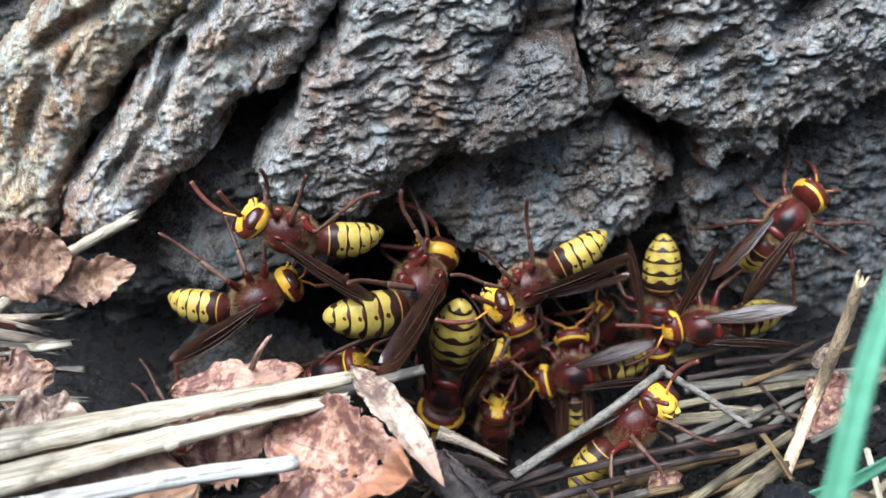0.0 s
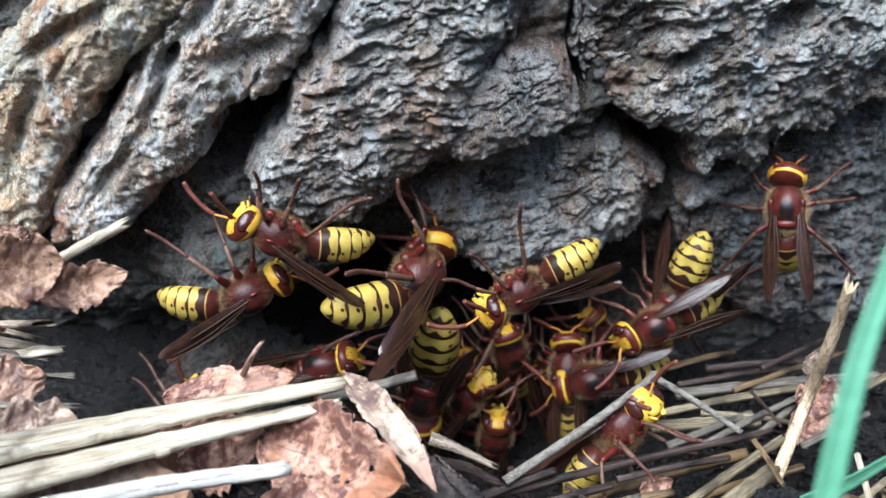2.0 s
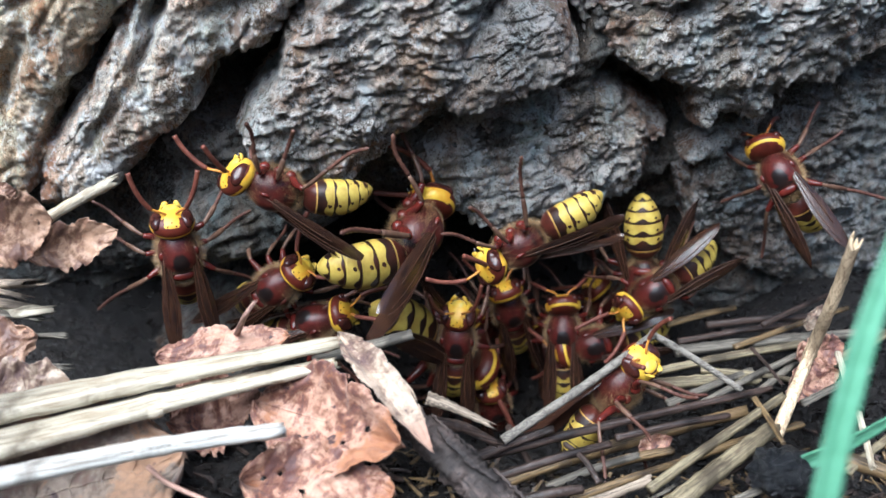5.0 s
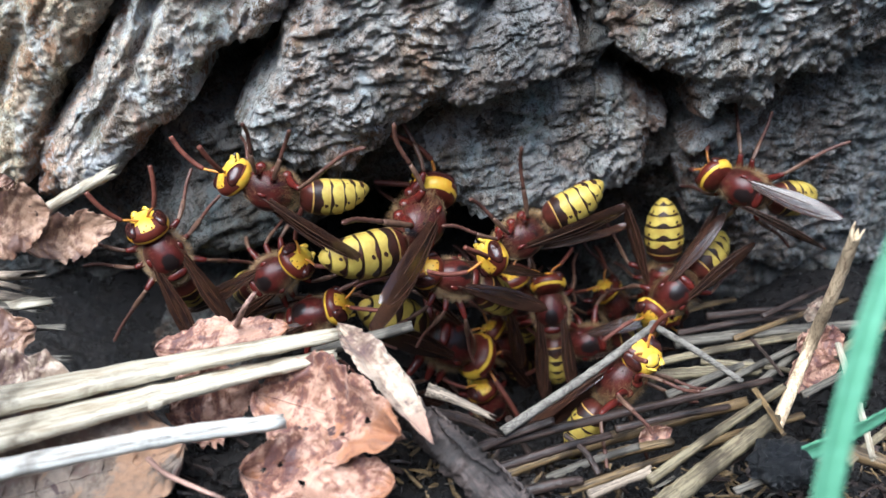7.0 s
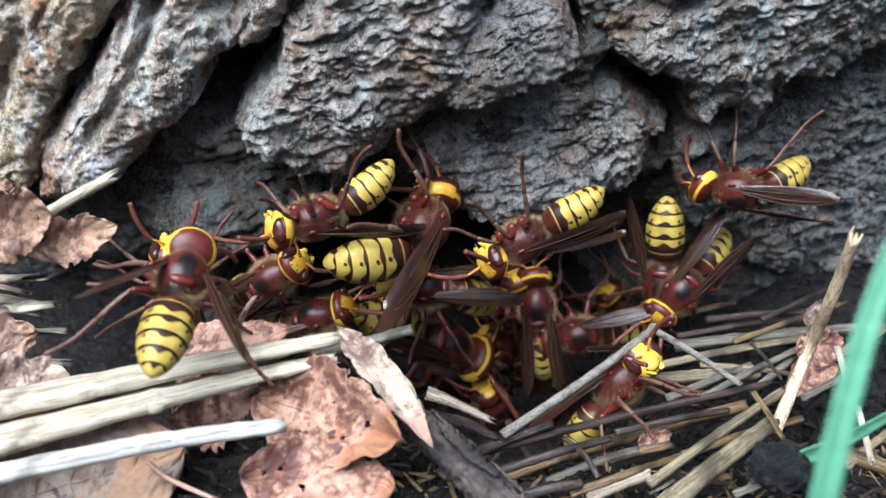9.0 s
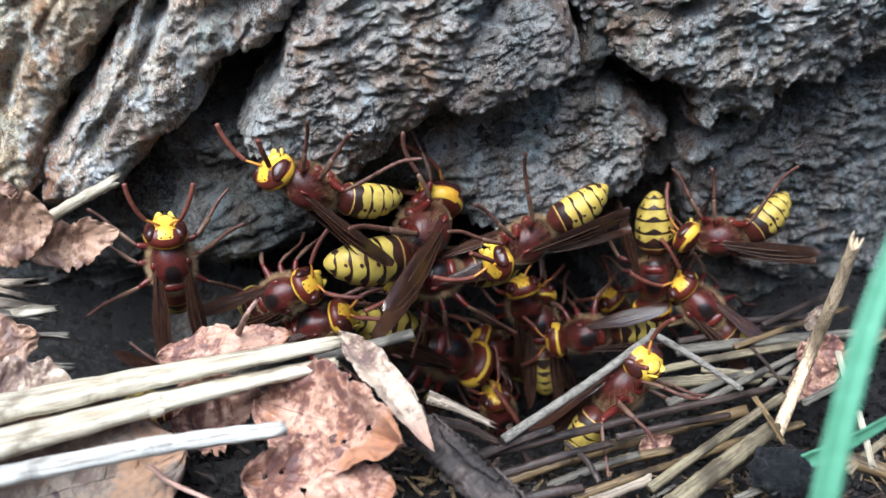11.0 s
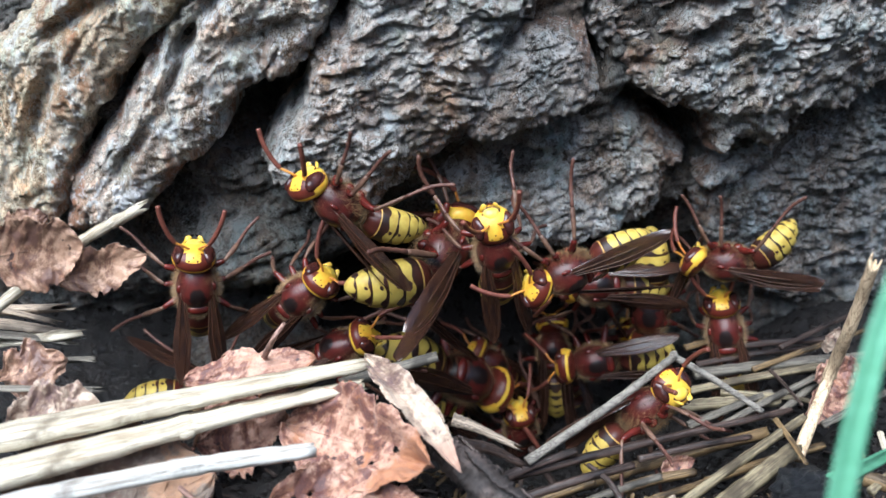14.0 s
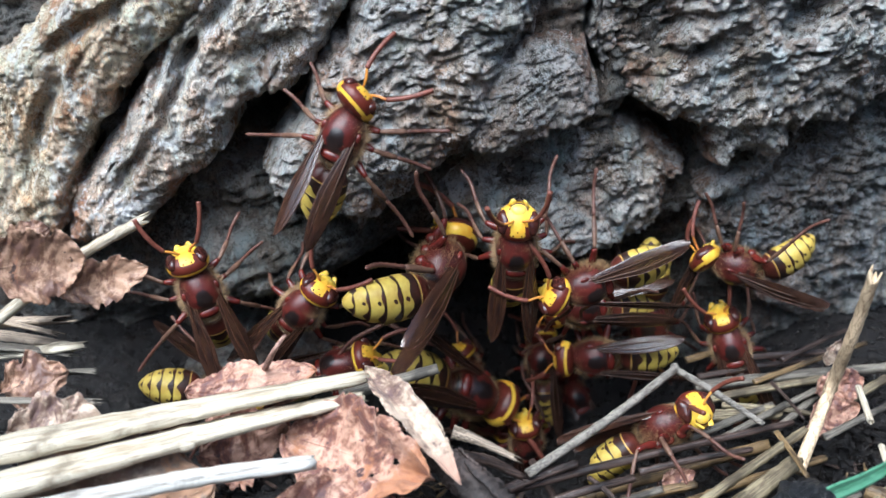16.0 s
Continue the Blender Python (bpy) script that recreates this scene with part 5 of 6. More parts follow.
        for i in range(nu - 1):
            for j in range(nv - 1):
                q = (i * nv + j, i * nv + j + 1, (i + 1) * nv + j + 1, (i + 1) * nv + j)
                faces += [q, tuple(n0 + k for k in q[::-1])]
        wing = part("wing", (top + low, faces), M_WING, h, "smoky brown translucent", at=mmpose(0.8, s * 2.3, 2.0, s * -22, -4, s * -9))
        for j, last in ((0, nu), (2, nu - 3), (5, nu - 8)):
            line = [Vector(top[i * nv + j]) + Vector((0, 0, 0.04)) for i in range(0, last, 2)]
            part("wing_vein", tube(line, [0.10 - 0.06 * k / len(line) for k in range(len(line))], 6), M_VEIN, wing)
    return h


MASTER = build_hornet()
USED = []


def hornet_at(label, m, bend=(0, 0), wing=12, lift=6, head=(0, 0), tuck=20, size=1.0, roll=0, feelers=0):
    """The first call takes the hornet that was built, the later ones copy it; each gets its own pose of legs, wings and feelers."""
    h = MASTER if not USED else copy_thing(MASTER, Matrix())
    USED.append(h)
    rnd = random.Random(100 + len(USED))
    h.matrix_basis = m
    h.scale = (size, size, size)
    h["label"] = label
    for c in h.children:
        kind = c.name.split(".")[0]
        root = Matrix.Translation(c.location)
        s = 1 if c.location.y > 0 else -1
        if kind == "leg":
            fold = rnd.uniform(0.8, 1.2) * tuck
            c.matrix_basis = root @ pose(0, 0, 0, s * -fold + rnd.uniform(-8, 8), rnd.uniform(-10, 10), rnd.uniform(-18, 18))
        elif kind == "wing":
            c.matrix_basis = root @ pose(0, 0, 0, s * -(14 + roll + rnd.uniform(0, 12)), lift + rnd.uniform(-4, 4), s * -(wing + rnd.uniform(-3, 3)))
        elif kind == "abdomen":
            c.matrix_basis = root @ pose(0, 0, 0, 0, -6 + bend[1] + rnd.uniform(-3, 3), bend[0] + rnd.uniform(-4, 4))
        elif kind == "head":
            c.matrix_basis = root @ pose(0, 0, 0, rnd.uniform(-6, 6), 10 + head[0] + rnd.uniform(-5, 5), head[1] + rnd.uniform(-6, 6))
            for a in c.children:
                if a.name.startswith("antenna"):
                    a.matrix_basis = Matrix.Translation(a.location) @ pose(0, 0, 0, rnd.uniform(-20, 20), feelers + rnd.uniform(-20, 15), rnd.uniform(-15, 15))
    return h


h1 = hornet_at("hornet with yellow face clinging under the bark lip by its legs", pose(-0.0233, 0.1200, 0.0206, -139.3, -21.3, 179.1), bend=(0, -14), wing=3, lift=14, head=(0, -25), tuck=0, size=1, roll=0, feelers=0)
h2 = hornet_at("hornet with raised yellow face and long red antennae", pose(-0.0457, 0.1240, -0.0216, 57.7, -68.8, 39.4), bend=(0, -34), wing=5, lift=4, head=(-25, -5), tuck=0, size=1, roll=0, feelers=0)
h3 = hornet_at("hornet with dark red thorax beside a paler abdomen", pose(-0.0295, 0.1210, 0.0079, 121.2, -16.4, 24.6), bend=(0, -32), wing=2, lift=4, head=(-10, 12), tuck=25, size=1, roll=0, feelers=0)
h4 = hornet_at("hornet with rust-red legs and bent pale yellow abdomen", pose(-0.0037, 0.1270, 0.0067, 112.1, -13.3, 70.2), bend=(0, -42), wing=4, lift=-8, head=(10, 10), tuck=5, size=1.3, roll=20, feelers=60)
h5 = hornet_at("hornet with hairy thorax hanging from the lower bark plate", pose(0.0135, 0.1210, 0.0106, -132.2, 30.1, -164.8), bend=(0, 10), wing=14, lift=14, head=(0, -40), tuck=0, size=1, roll=0, feelers=0)
h6 = hornet_at("hornet with black-banded yellow abdomen raised against the bark", pose(0.0392, 0.1370, -0.0068, 11.8, 82.5, -93.1), bend=(0, 0), wing=20, lift=-12, head=(0, 0), tuck=30, size=1.08, roll=10, feelers=0)
h7 = hornet_at("hornet with dark brown folded wings crawling on the smooth bark", pose(0.0575, 0.1340, 0.0150, 44.9, -51.4, 15.1), bend=(0, -38), wing=4, lift=4, head=(25, -10), tuck=5, size=0.98, roll=0, feelers=60)
h8 = hornet_at("large hornet with dark-banded abdomen deep in the hollow", pose(0.0007, 0.1328, -0.0184, -132.8, 76.3, 125.9), bend=(0, 12), wing=10, lift=6, head=(0, 0), tuck=40, size=1.4, roll=0, feelers=0)
h9 = hornet_at("hornet with bright yellow face under the bent grass stalk", pose(0.0295, 0.1090, -0.0075, -53.9, -42.1, 11.9), bend=(0, 0), wing=6, lift=6, head=(5, -52), tuck=20, size=1, roll=0, feelers=0)
h10 = hornet_at("hornet with amber wings landing beside the straw", pose(-0.0604, 0.0800, 0.0280, 58.3, -16.4, 47.1), bend=(0, 0), wing=30, lift=6, head=(40, 0), tuck=10, size=0.98, roll=0, feelers=0)
h11 = hornet_at("hornet with striped abdomen behind the bent grass stalk", pose(0.0242, 0.1330, -0.0162, -70.9, 15.9, -177.5), bend=(0, 0), wing=5, lift=6, head=(0, 0), tuck=45, size=1, roll=0, feelers=45)
h12 = hornet_at("dark hornet with yellow face in the hollow", pose(0.0245, 0.1370, -0.0177, -16.6, -67.0, 100.2), bend=(0, 0), wing=3, lift=6, head=(20, 0), tuck=40, size=1, roll=0, feelers=45)
h13 = hornet_at("small hornet with yellow abdomen at the rim of the hollow", pose(0.0463, 0.1330, -0.0056, -80.9, 11.4, 168.7), bend=(0, -12), wing=5, lift=6, head=(-30, 0), tuck=35, size=1, roll=0, feelers=0)
h14 = hornet_at("hornet with dark red thorax at the bottom of the hollow", pose(0.0100, 0.1369, -0.0324, 165.3, -75.1, -79.5), bend=(0, 0), wing=4, lift=6, head=(0, 0), tuck=40, size=1, roll=0, feelers=45)
h15 = hornet_at("dark hornet with brown wings climbing out of the hollow", pose(0.0067, 0.1374, -0.0194, 71.4, -58.6, -15.1), bend=(0, -12), wing=4, lift=5, head=(-45, 0), tuck=30, size=1, roll=0, feelers=0)
h16 = hornet_at("hornet with golden hairy thorax in the crowd", pose(0.0153, 0.1401, -0.0149, -119.5, -71.9, -134.7), bend=(0, 0), wing=4, lift=6, head=(25, 0), tuck=30, size=1, roll=0, feelers=45)
h17 = hornet_at("hornet with red thorax squeezed above the dry leaf", pose(-0.0195, 0.1248, -0.0099, 34.7, -29.7, -11.7), bend=(0, 0), wing=5, lift=6, head=(0, 0), tuck=40, size=1, roll=0, feelers=0)
h18 = hornet_at("hornet half hidden low in the dark hollow", pose(0.0073, 0.1428, -0.0450, 40.1, 32.2, 13.0), bend=(0, 0), wing=3, lift=6, head=(20, 0), tuck=40, size=1, roll=0, feelers=45)
h19 = hornet_at("dark hornet pushing up through the crowd", pose(0.0334, 0.1525, -0.0197, -87.3, -62.8, -149.9), bend=(0, 0), wing=3, lift=6, head=(25, 0), tuck=40, size=1, roll=0, feelers=45)
h20 = hornet_at("dark hornet with folded wings in the hollow", pose(0.0113, 0.1472, -0.0333, -65.2, -58.8, -159.7), bend=(0, 0), wing=3, lift=6, head=(25, 0), tuck=35, size=1, roll=0, feelers=45)
h21 = hornet_at("hornet with dark striped abdomen deep in shade", pose(0.0194, 0.1497, -0.0303, -40.6, -51.5, 152.0), bend=(0, 0), wing=3, lift=6, head=(25, 0), tuck=45, size=1, roll=0, feelers=45)


def motions():
    sway = blade.location.copy()
    walk(blade, [(t, pose(sway.x + dx * MM, sway.y, sway.z, 0, 0, 0)) for t, dx in ((0, 0), (12.0, 0), (12.5, -0.4), (13.0, -1.8), (14.0, -1.7), (14.5, -1.2), (15.0, 0.3), (15.5, 2.2), (16, 4.1))])
    walk(h1, [(0, pose(-0.0233, 0.1200, 0.0206, -139.3, -21.3, 179.1)),
        (1.5, pose(-0.0234, 0.1200, 0.0210, -139.2, -22.3, 178.5)),
        (3, pose(-0.0233, 0.1200, 0.0211, -139.2, -23.1, 178.0)),
        (4.2, pose(-0.0229, 0.1200, 0.0217, -139.4, -22.4, 178.7)),
        (6.3, pose(-0.0233, 0.1200, 0.0211, -139.3, -21.7, 179.3)),
        (7, pose(-0.0235, 0.1200, 0.0202, -139.1, -21.7, 179.2)),
        (8.4, pose(-0.0235, 0.1200, 0.0202, -138.9, -21.7, 179.2)),
        (8.8, pose(-0.0175, 0.1190, 0.0163, -149.1, 8.8, -165.8)),
        (9.3, pose(-0.0171, 0.1190, 0.0164, -148.8, 11.4, -164.4)),
        (11.4, pose(-0.0178, 0.1190, 0.0230, -139.2, -35.9, -176.2)),
        (12.5, pose(-0.0177, 0.1190, 0.0228, -139.0, -36.0, -176.8)),
        (13, pose(-0.0175, 0.1190, 0.0238, -138.3, -34.3, -180.0)),
        (14, pose(-0.0170, 0.1190, 0.0238, -134.3, -38.8, -179.5)),
        (14.5, pose(-0.0177, 0.1180, 0.0281, -107.5, -61.5, 170.2)),
        (14.8, pose(-0.0193, 0.1170, 0.0331, -69.8, -63.4, 154.6)),
        (15, pose(-0.0210, 0.1160, 0.0386, -59.2, -62.8, 154.0)),
        (15.2, pose(-0.0199, 0.1160, 0.0365, -30.1, -70.0, 126.3)),
        (15.6, pose(-0.0179, 0.1160, 0.0424, -9.7, -74.2, 108.3)),
        (16, pose(-0.0156, 0.1160, 0.0376, 41.0, -61.9, 34.1))])
    walk(h2, [(0, pose(-0.0457, 0.1240, -0.0216, 57.7, -68.8, 39.4)),
        (2.3, pose(-0.0414, 0.1240, -0.0164, 55.4, -73.9, 43.7)),
        (2.7, pose(-0.0389, 0.1210, -0.0023, 59.0, -79.8, 43.2)),
        (3, pose(-0.0374, 0.1190, 0.0085, 88.3, -83.5, 15.2)),
        (4.1, pose(-0.0372, 0.1190, 0.0114, 72.4, -85.7, 33.2)),
        (6.4, pose(-0.0408, 0.1190, 0.0094, -54.2, -72.0, 171.6)),
        (7, pose(-0.0405, 0.1190, 0.0090, -54.0, -67.7, 172.9)),
        (8.4, pose(-0.0408, 0.1190, 0.0092, -49.2, -70.7, 166.4)),
        (9, pose(-0.0398, 0.1190, 0.0044, 6.6, -81.5, 102.1)),
        (11.4, pose(-0.0402, 0.1190, 0.0093, 7.8, -86.4, 101.2)),
        (12.5, pose(-0.0400, 0.1190, 0.0093, 32.2, -85.6, 75.4)),
        (13, pose(-0.0405, 0.1190, 0.0088, 64.3, -85.3, 40.7)),
        (14.5, pose(-0.0399, 0.1190, 0.0096, 34.7, -85.6, 71.4)),
        (16, pose(-0.0394, 0.1190, 0.0105, -41.9, -71.5, 155.4))])
    walk(h3, [(0, pose(-0.0295, 0.1210, 0.0079, 121.2, -16.4, 24.6)),
        (1.5, pose(-0.0287, 0.1210, 0.0099, 121.6, -17.5, 24.8)),
        (2.4, pose(-0.0305, 0.1220, 0.0089, 118.2, -20.0, 20.7)),
        (2.8, pose(-0.0278, 0.1240, 0.0030, 95.0, -31.7, 1.9)),
        (3, pose(-0.0253, 0.1250, 0.0011, 78.8, -38.5, -12.9)),
        (4.1, pose(-0.0256, 0.1250, 0.0004, 78.0, -38.4, -12.1)),
        (6.5, pose(-0.0258, 0.1250, 0.0012, 78.3, -38.2, -12.2)),
        (9, pose(-0.0262, 0.1250, 0.0012, 75.9, -36.0, -10.3)),
        (11.5, pose(-0.0249, 0.1250, -0.0014, 71.4, -29.0, -13.9)),
        (13, pose(-0.0253, 0.1240, 0.0026, 79.1, -38.8, -14.2)),
        (14.5, pose(-0.0249, 0.1230, 0.0049, 80.3, -45.0, -15.1)),
        (16, pose(-0.0250, 0.1230, 0.0048, 83.6, -49.5, -14.1))])
    walk(h4, [(0, pose(-0.0037, 0.1270, 0.0067, 112.1, -13.3, 70.2)),
        (1.5, pose(-0.0027, 0.1270, 0.0097, 111.5, -14.5, 70.5)),
        (3, pose(-0.0026, 0.1270, 0.0098, 112.4, -14.4, 69.8)),
        (4.1, pose(-0.0025, 0.1270, 0.0096, 111.6, -14.3, 70.5)),
        (7, pose(-0.0021, 0.1270, 0.0101, 110.8, -14.9, 71.1)),
        (9, pose(-0.0014, 0.1270, 0.0098, 110.6, -14.7, 70.9)),
        (11.5, pose(-0.0014, 0.1270, 0.0101, 112.3, -14.4, 69.5)),
        (13, pose(-0.0013, 0.1270, 0.0102, 110.1, -15.3, 69.6)),
        (14.5, pose(-0.0022, 0.1270, 0.0108, 110.6, -15.4, 70.1)),
        (16, pose(-0.0024, 0.1270, 0.0101, 110.6, -15.3, 70.3))])
    walk(h5, [(0, pose(0.0135, 0.1210, 0.0106, -132.2, 30.1, -164.8)),
        (1.5, pose(0.0135, 0.1210, 0.0105, -132.5, 29.2, -165.6)),
        (3, pose(0.0136, 0.1210, 0.0106, -132.7, 29.2, -165.7)),
        (4.1, pose(0.0138, 0.1210, 0.0110, -132.6, 29.2, -165.7)),
        (7, pose(0.0141, 0.1210, 0.0112, -132.4, 30.1, -165.3)),
        (9, pose(0.0142, 0.1210, 0.0110, -132.5, 29.2, -165.8)),
        (11.5, pose(0.0153, 0.1210, 0.0120, -132.3, 31.2, -165.1)),
        (12.5, pose(0.0165, 0.1210, 0.0105, -132.4, 29.6, -167.0)),
        (13, pose(0.0167, 0.1200, 0.0141, -122.9, 24.4, -166.9)),
        (14.5, pose(0.0186, 0.1200, 0.0099, -99.8, 15.5, -160.2)),
        (16, pose(0.0208, 0.1200, 0.0111, -94.2, 12.4, -164.1))])
    walk(h6, [(0, pose(0.0392, 0.1370, -0.0068, 11.8, 82.5, -93.1)),
        (1, pose(0.0419, 0.1370, -0.0065, -63.6, 70.6, 179.2)),
        (1.9, pose(0.0422, 0.1370, -0.0034, -65.9, 71.6, 177.4)),
        (3, pose(0.0392, 0.1370, -0.0075, 27.3, 81.6, -76.0)),
        (4.2, pose(0.0378, 0.1370, -0.0064, 35.2, 80.7, -66.9)),
        (6.4, pose(0.0405, 0.1370, -0.0080, 32.3, 80.7, -71.0)),
        (7, pose(0.0420, 0.1370, -0.0092, 33.4, 80.3, -70.3)),
        (7.5, pose(0.0415, 0.1370, -0.0088, -41.7, 79.0, -152.7)),
        (9, pose(0.0415, 0.1370, -0.0081, 13.5, 82.0, -92.1)),
        (11.5, pose(0.0391, 0.1370, -0.0057, 33.4, 81.5, -69.6)),
        (13, pose(0.0373, 0.1370, -0.0056, 34.0, 81.6, -69.7)),
        (14.5, pose(0.0358, 0.1370, -0.0090, 23.6, 81.3, -79.6)),
        (16, pose(0.0357, 0.1370, -0.0079, 19.3, 82.0, -84.4))])
    walk(h7, [(0, pose(0.0575, 0.1340, 0.0150, 44.9, -51.4, 15.1)),
        (0.5, pose(0.0563, 0.1340, 0.0176, 28.3, -60.6, 35.6)),
        (1.2, pose(0.0573, 0.1350, 0.0180, -20.3, -63.1, 89.7)),
        (3, pose(0.0599, 0.1350, 0.0179, -21.0, -63.1, 89.8)),
        (4.2, pose(0.0582, 0.1350, 0.0194, -20.8, -63.5, 89.7)),
        (5.2, pose(0.0577, 0.1350, 0.0148, -67.5, -34.8, 136.9)),
        (6.3, pose(0.0535, 0.1340, 0.0139, -82.8, -8.9, 153.7)),
        (7, pose(0.0522, 0.1340, 0.0122, -86.8, -13.3, 151.6)),
        (7.6, pose(0.0518, 0.1340, 0.0136, -97.9, 1.5, 159.7)),
        (9, pose(0.0509, 0.1340, 0.0127, -107.5, 3.3, 160.9)),
        (11.4, pose(0.0485, 0.1330, 0.0044, -129.6, 7.1, 164.2)),
        (13, pose(0.0469, 0.1330, 0.0049, -130.0, 3.6, 161.5)),
        (14.5, pose(0.0475, 0.1330, 0.0045, -131.8, 5.2, 162.7)),
        (16, pose(0.0486, 0.1330, 0.0064, -135.6, -5.2, 156.4))])
    walk(h8, [(0, pose(0.0007, 0.1328, -0.0184, -132.8, 76.3, 125.9)),
        (1.5, pose(-0.0016, 0.1328, -0.0187, -125.6, 75.0, 132.0)),
        (2.4, pose(-0.0019, 0.1329, -0.0184, -129.4, 74.6, 127.9)),
        (3, pose(0.0047, 0.1352, -0.0142, 51.9, 41.9, 21.8)),
        (3.5, pose(0.0045, 0.1350, -0.0207, 52.5, 48.5, 21.5)),
        (7, pose(0.0027, 0.1352, -0.0210, 47.5, 40.6, 21.0)),
        (12.5, pose(0.0020, 0.1352, -0.0214, 46.6, 38.3, 20.4)),
        (16, pose(0.0030, 0.1352, -0.0221, 49.1, 36.1, 20.4))])
    walk(h9, [(0, pose(0.0295, 0.1090, -0.0075, -53.9, -42.1, 11.9)),
        (1.5, pose(0.0290, 0.1090, -0.0074, -54.4, -46.0, 13.9)),
        (3, pose(0.0287, 0.1090, -0.0073, -53.9, -50.8, 14.7)),
        (4.1, pose(0.0285, 0.1090, -0.0073, -54.6, -50.7, 15.2)),
        (7, pose(0.0289, 0.1090, -0.0079, -54.8, -50.7, 15.2)),
        (9, pose(0.0290, 0.1090, -0.0079, -55.0, -50.6, 15.4)),
        (11.5, pose(0.0289, 0.1090, -0.0075, -54.4, -50.8, 15.0)),
        (13, pose(0.0285, 0.1090, -0.0073, -53.1, -50.0, 11.5)),
        (14.5, pose(0.0303, 0.1090, -0.0078, -50.8, -41.1, 5.0)),
        (16, pose(0.0323, 0.1090, -0.0084, -50.5, -33.1, 1.6))])
    walk(h10, [(0, pose(-0.0604, 0.0800, 0.0280, 58.3, -16.4, 47.1)),
        (8.4, pose(-0.0590, 0.0800, 0.0234, 54.4, -22.7, 53.0)),
        (8.7, pose(-0.0423, 0.0920, 0.0188, 44.8, -25.1, 58.9)),
        (8.85, pose(-0.0323, 0.0950, 0.0212, 26.0, -7.6, 87.5)),
        (9, pose(-0.0306, 0.0950, 0.0220, 22.4, -7.2, 90.4)),
        (9.2, pose(-0.0289, 0.1000, 0.0192, 30.5, -23.6, 73.7)),
        (9.7, pose(-0.0405, 0.1180, -0.0112, 49.8, -35.1, 36.2)),
        (10.4, pose(-0.0411, 0.1220, -0.0219, 49.7, 2.3, 17.3)),
        (12.8, pose(-0.0405, 0.1220, -0.0166, 51.0, 1.5, 16.5)),
        (14.5, pose(-0.0420, 0.1220, -0.0131, 52.0, 5.4, 13.9)),
        (16, pose(-0.0389, 0.1220, -0.0108, 52.0, 10.9, 8.5))])
    walk(h11, [(0, pose(0.0242, 0.1330, -0.0162, -70.9, 15.9, -177.5)),
        (1.5, pose(0.0280, 0.1330, -0.0158, -71.2, 15.8, -179.2)),
        (3, pose(0.0299, 0.1330, -0.0180, -70.6, 16.8, -178.9)),
        (4.1, pose(0.0300, 0.1340, -0.0184, -70.3, 16.8, -178.9)),
        (7, pose(0.0294, 0.1370, -0.0224, -70.3, 15.0, -179.9)),
        (9, pose(0.0270, 0.1340, -0.0176, -71.2, 13.1, 179.1)),
        (11.5, pose(0.0282, 0.1340, -0.0164, -71.7, 13.4, 178.7)),
        (13, pose(0.0254, 0.1340, -0.0173, -71.6, 13.3, 178.4)),
        (14.5, pose(0.0269, 0.1340, -0.0168, -72.2, 11.0, 176.4)),
        (16, pose(0.0254, 0.1310, -0.0111, -73.7, 7.7, 174.0))])
    walk(h12, [(0, pose(0.0245, 0.1370, -0.0177, -16.6, -67.0, 100.2)),
        (1.5, pose(0.0250, 0.1370, -0.0167, -12.7, -67.7, 95.3)),
        (3, pose(0.0247, 0.1370, -0.0191, -8.1, -67.6, 89.9)),
        (4.1, pose(0.0247, 0.1370, -0.0192, -8.1, -67.2, 89.8)),
        (7, pose(0.0220, 0.1370, -0.0157, -20.7, -66.6, 106.3)),
        (9, pose(0.0193, 0.1370, -0.0137, -17.6, -64.3, 103.7)),
        (12.5, pose(0.0215, 0.1460, -0.0246, -12.1, -64.2, 96.5)),
        (16, pose(0.0184, 0.1500, -0.0262, -11.7, -64.8, 96.7))])
    walk(h13, [(0, pose(0.0463, 0.1330, -0.0056, -80.9, 11.4, 168.7)),
        (1.5, pose(0.0405, 0.1330, -0.0038, -73.2, 24.1, -179.7)),
        (3, pose(0.0380, 0.1330, -0.0057, -65.3, 29.8, -173.1)),
        (4.1, pose(0.0381, 0.1330, -0.0055, -64.3, 31.4, -171.7)),
        (7, pose(0.0430, 0.1330, -0.0079, -50.8, 42.0, -160.1)),
        (9, pose(0.0440, 0.1330, -0.0071, -47.9, 44.7, -156.1)),
        (10.2, pose(0.0471, 0.1330, -0.0085, -60.4, -0.7, 172.2)),
        (11.4, pose(0.0483, 0.1330, -0.0098, -54.8, -48.1, 143.1)),
        (13, pose(0.0488, 0.1330, -0.0089, -51.0, -55.8, 133.2)),
        (14.5, pose(0.0493, 0.1330, -0.0107, -37.5, -71.3, 112.8)),
        (16, pose(0.0499, 0.1330, -0.0106, -53.0, -63.1, 133.9))])
    walk(h14, [(0, pose(0.0100, 0.1369, -0.0324, 165.3, -75.1, -79.5)),
        (3.5, pose(0.0123, 0.1369, -0.0346, 177.4, -75.5, -88.6)),
        (7, pose(0.0113, 0.1375, -0.0382, -99.7, -67.3, -141.2)),
        (12.5, pose(0.0135, 0.1370, -0.0383, -138.5, -74.5, -118.7)),
        (14.5, pose(0.0137, 0.1370, -0.0362, -152.0, -75.7, -110.2)),
        (16, pose(0.0145, 0.1371, -0.0365, -141.6, -75.7, -117.9))])
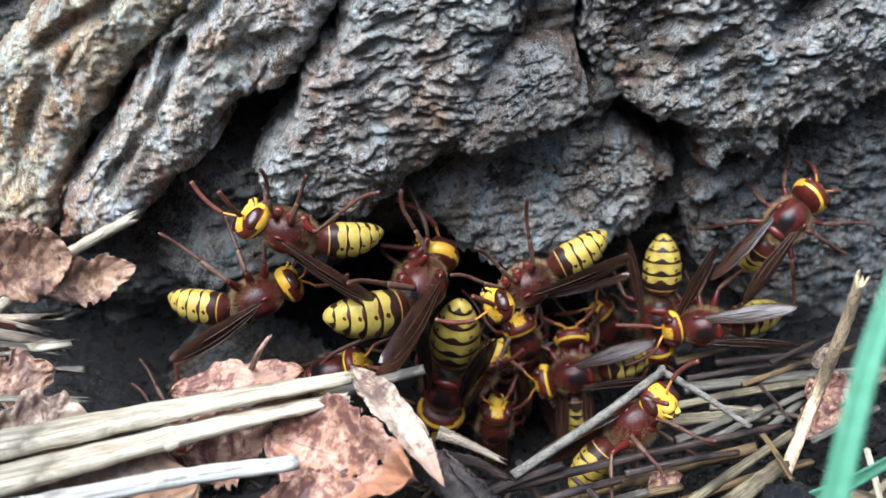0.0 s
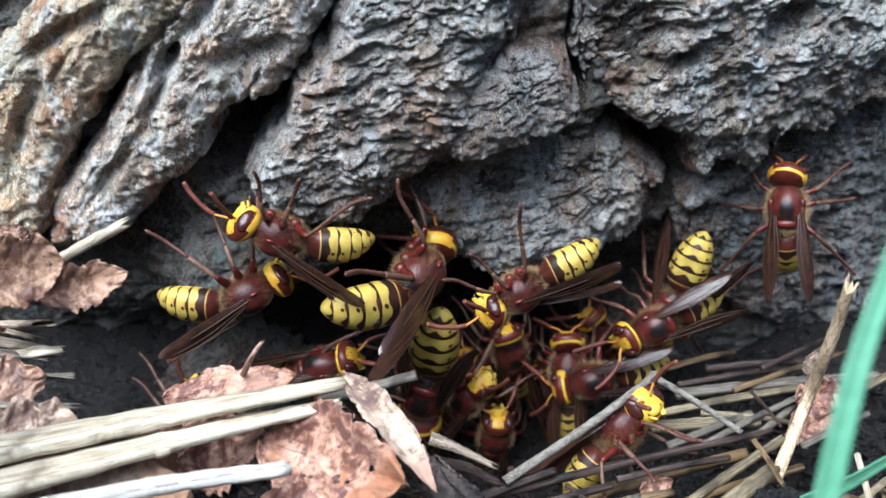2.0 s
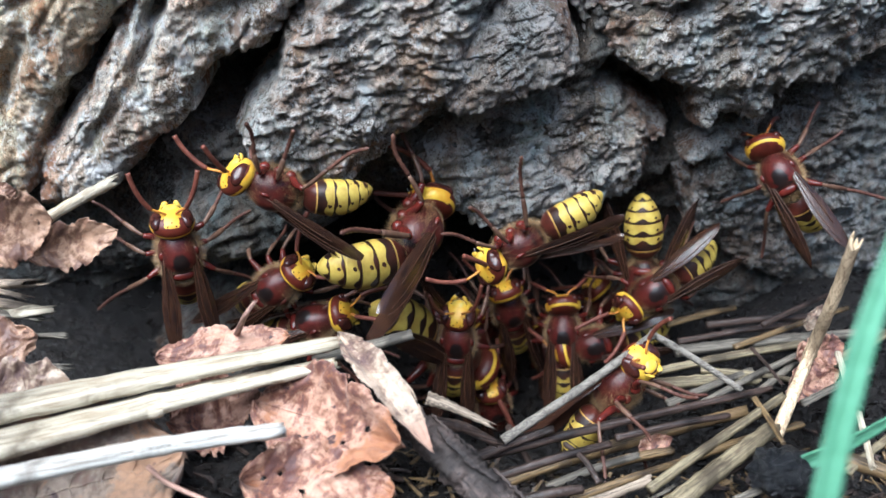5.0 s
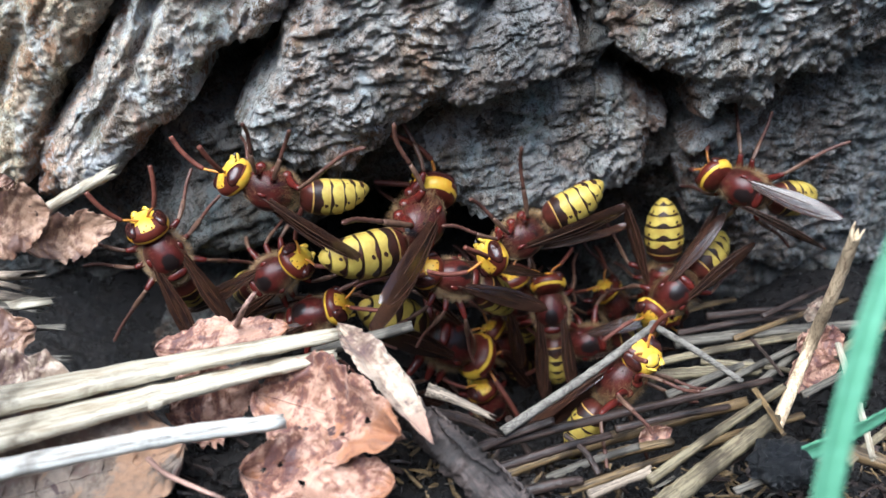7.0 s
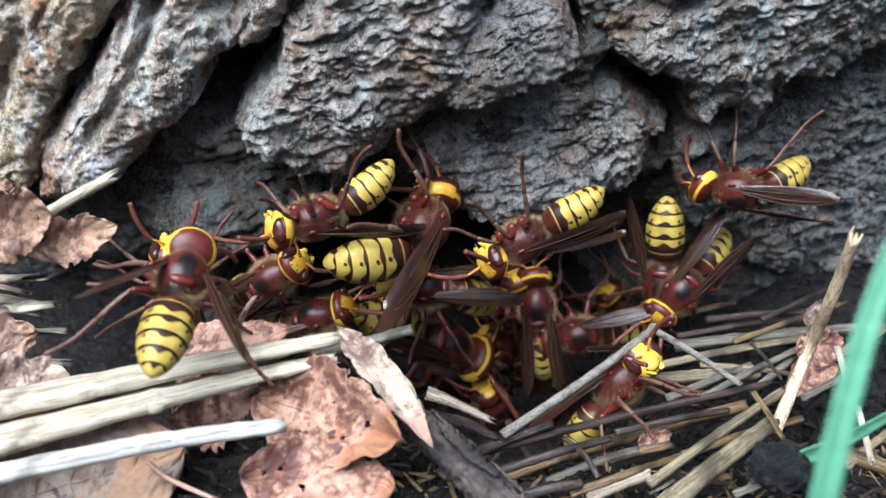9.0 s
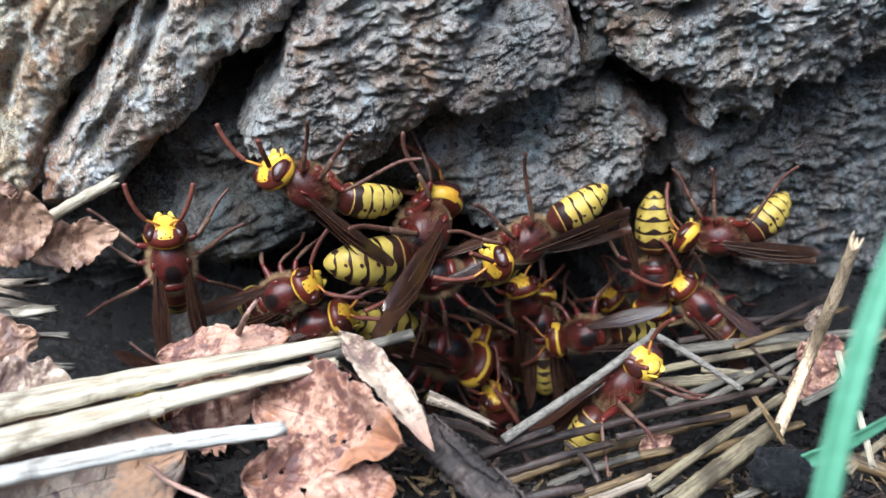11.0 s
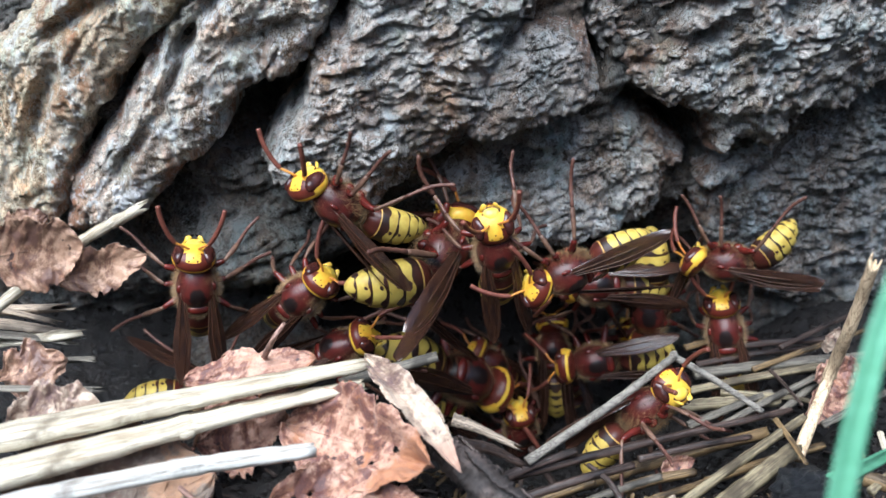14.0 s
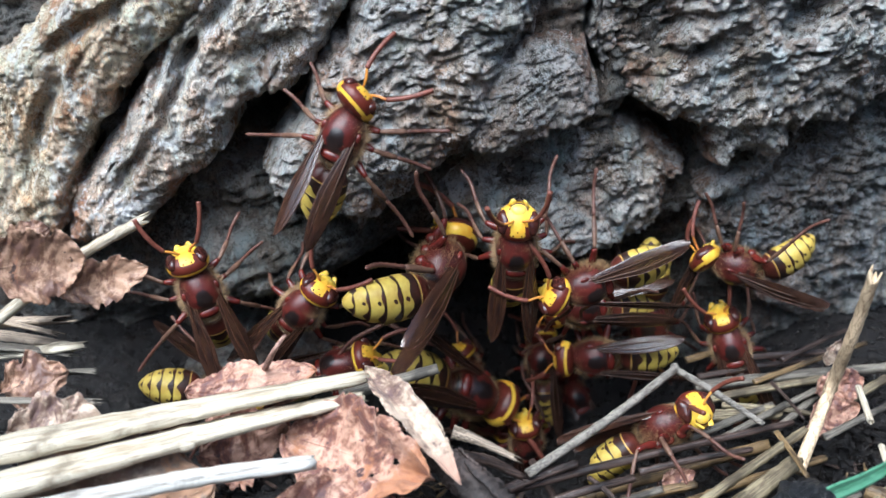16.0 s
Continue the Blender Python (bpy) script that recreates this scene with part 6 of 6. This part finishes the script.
    walk(h15, [(0, pose(0.0067, 0.1374, -0.0194, 71.4, -58.6, -15.1)),
        (4, pose(0.0049, 0.1353, -0.0259, 70.8, -58.5, -18.7)),
        (6.4, pose(0.0040, 0.1245, 0.0022, -38.1, -31.5, -164.6)),
        (7, pose(0.0038, 0.1245, 0.0009, -35.1, -26.6, -165.3)),
        (9, pose(-0.0009, 0.1252, -0.0011, -30.4, -11.5, -168.6)),
        (11.5, pose(0.0010, 0.1247, 0.0031, -30.8, 16.9, -168.5)),
        (12.5, pose(0.0015, 0.1244, 0.0018, -31.6, 27.4, -170.5)),
        (13.1, pose(0.0060, 0.1216, 0.0123, 164.6, -77.5, -78.9)),
        (13.6, pose(0.0065, 0.1207, 0.0121, -156.4, -78.1, -107.5)),
        (14.5, pose(0.0067, 0.1197, 0.0186, -129.3, -75.4, -129.9)),
        (16, pose(0.0093, 0.1198, 0.0174, 174.0, -80.2, -84.8))])
    walk(h16, [(0, pose(0.0153, 0.1401, -0.0149, -119.5, -71.9, -134.7)),
        (3.5, pose(0.0141, 0.1411, -0.0163, -127.6, -73.4, -129.8)),
        (9, pose(0.0171, 0.1411, -0.0150, -114.7, -71.2, -137.3)),
        (12.2, pose(0.0183, 0.1416, -0.0159, -137.7, -75.8, -122.5)),
        (13.1, pose(0.0265, 0.1358, -0.0069, -52.7, 0.6, -169.9)),
        (14.5, pose(0.0254, 0.1359, -0.0014, -56.0, -10.4, -171.8)),
        (16, pose(0.0235, 0.1349, -0.0032, -54.4, -1.0, -172.0))])
    walk(h17, [(0, pose(-0.0195, 0.1248, -0.0099, 34.7, -29.7, -11.7)),
        (3.5, pose(-0.0194, 0.1247, -0.0062, 33.7, -25.6, -11.9)),
        (7, pose(-0.0204, 0.1248, -0.0069, 31.3, -29.2, -11.1)),
        (9, pose(-0.0194, 0.1248, -0.0065, 31.1, -27.7, -11.2)),
        (12.5, pose(-0.0202, 0.1248, -0.0079, 31.8, -33.7, -11.0)),
        (14.5, pose(-0.0195, 0.1248, -0.0070, 36.5, -35.4, -11.7)),
        (16, pose(-0.0199, 0.1248, -0.0083, 34.6, -29.2, -11.1))])
    walk(h18, [(0, pose(0.0073, 0.1428, -0.0450, 40.1, 32.2, 13.0)),
        (3.5, pose(0.0081, 0.1428, -0.0465, 42.9, 38.3, 13.4)),
        (12.5, pose(0.0069, 0.1427, -0.0453, 38.3, 37.0, 11.9)),
        (16, pose(0.0066, 0.1428, -0.0350, 44.1, 39.5, 14.2))])
    walk(h19, [(0, pose(0.0334, 0.1525, -0.0197, -87.3, -62.8, -149.9)),
        (3.5, pose(0.0335, 0.1526, -0.0208, -91.8, -65.2, -149.1)),
        (7, pose(0.0376, 0.1536, -0.0265, -85.3, -63.6, -150.2)),
        (12.5, pose(0.0388, 0.1546, -0.0274, -84.5, -63.5, -150.7)),
        (16, pose(0.0401, 0.1555, -0.0317, -91.0, -64.3, -148.3))])
    walk(h20, [(0, pose(0.0113, 0.1472, -0.0333, -65.2, -58.8, -159.7)),
        (3.5, pose(0.0072, 0.1476, -0.0238, -86.8, -68.6, -144.5)),
        (7, pose(0.0147, 0.1481, -0.0325, -64.7, -59.2, -156.9)),
        (12.5, pose(0.0114, 0.1480, -0.0300, -51.7, -42.9, -160.5)),
        (16, pose(0.0029, 0.1466, -0.0259, -92.2, -69.7, -140.1))])
    walk(h21, [(0, pose(0.0194, 0.1497, -0.0303, -40.6, -51.5, 152.0)),
        (3.5, pose(0.0239, 0.1497, -0.0351, -34.3, -66.8, 135.7)),
        (7, pose(0.0236, 0.1522, -0.0321, -14.5, -56.2, 109.5)),
        (12.5, pose(0.0238, 0.1522, -0.0338, -21.6, -54.4, 119.6)),
        (16, pose(0.0265, 0.1523, -0.0379, -25.6, -49.5, 124.9))])


motions()
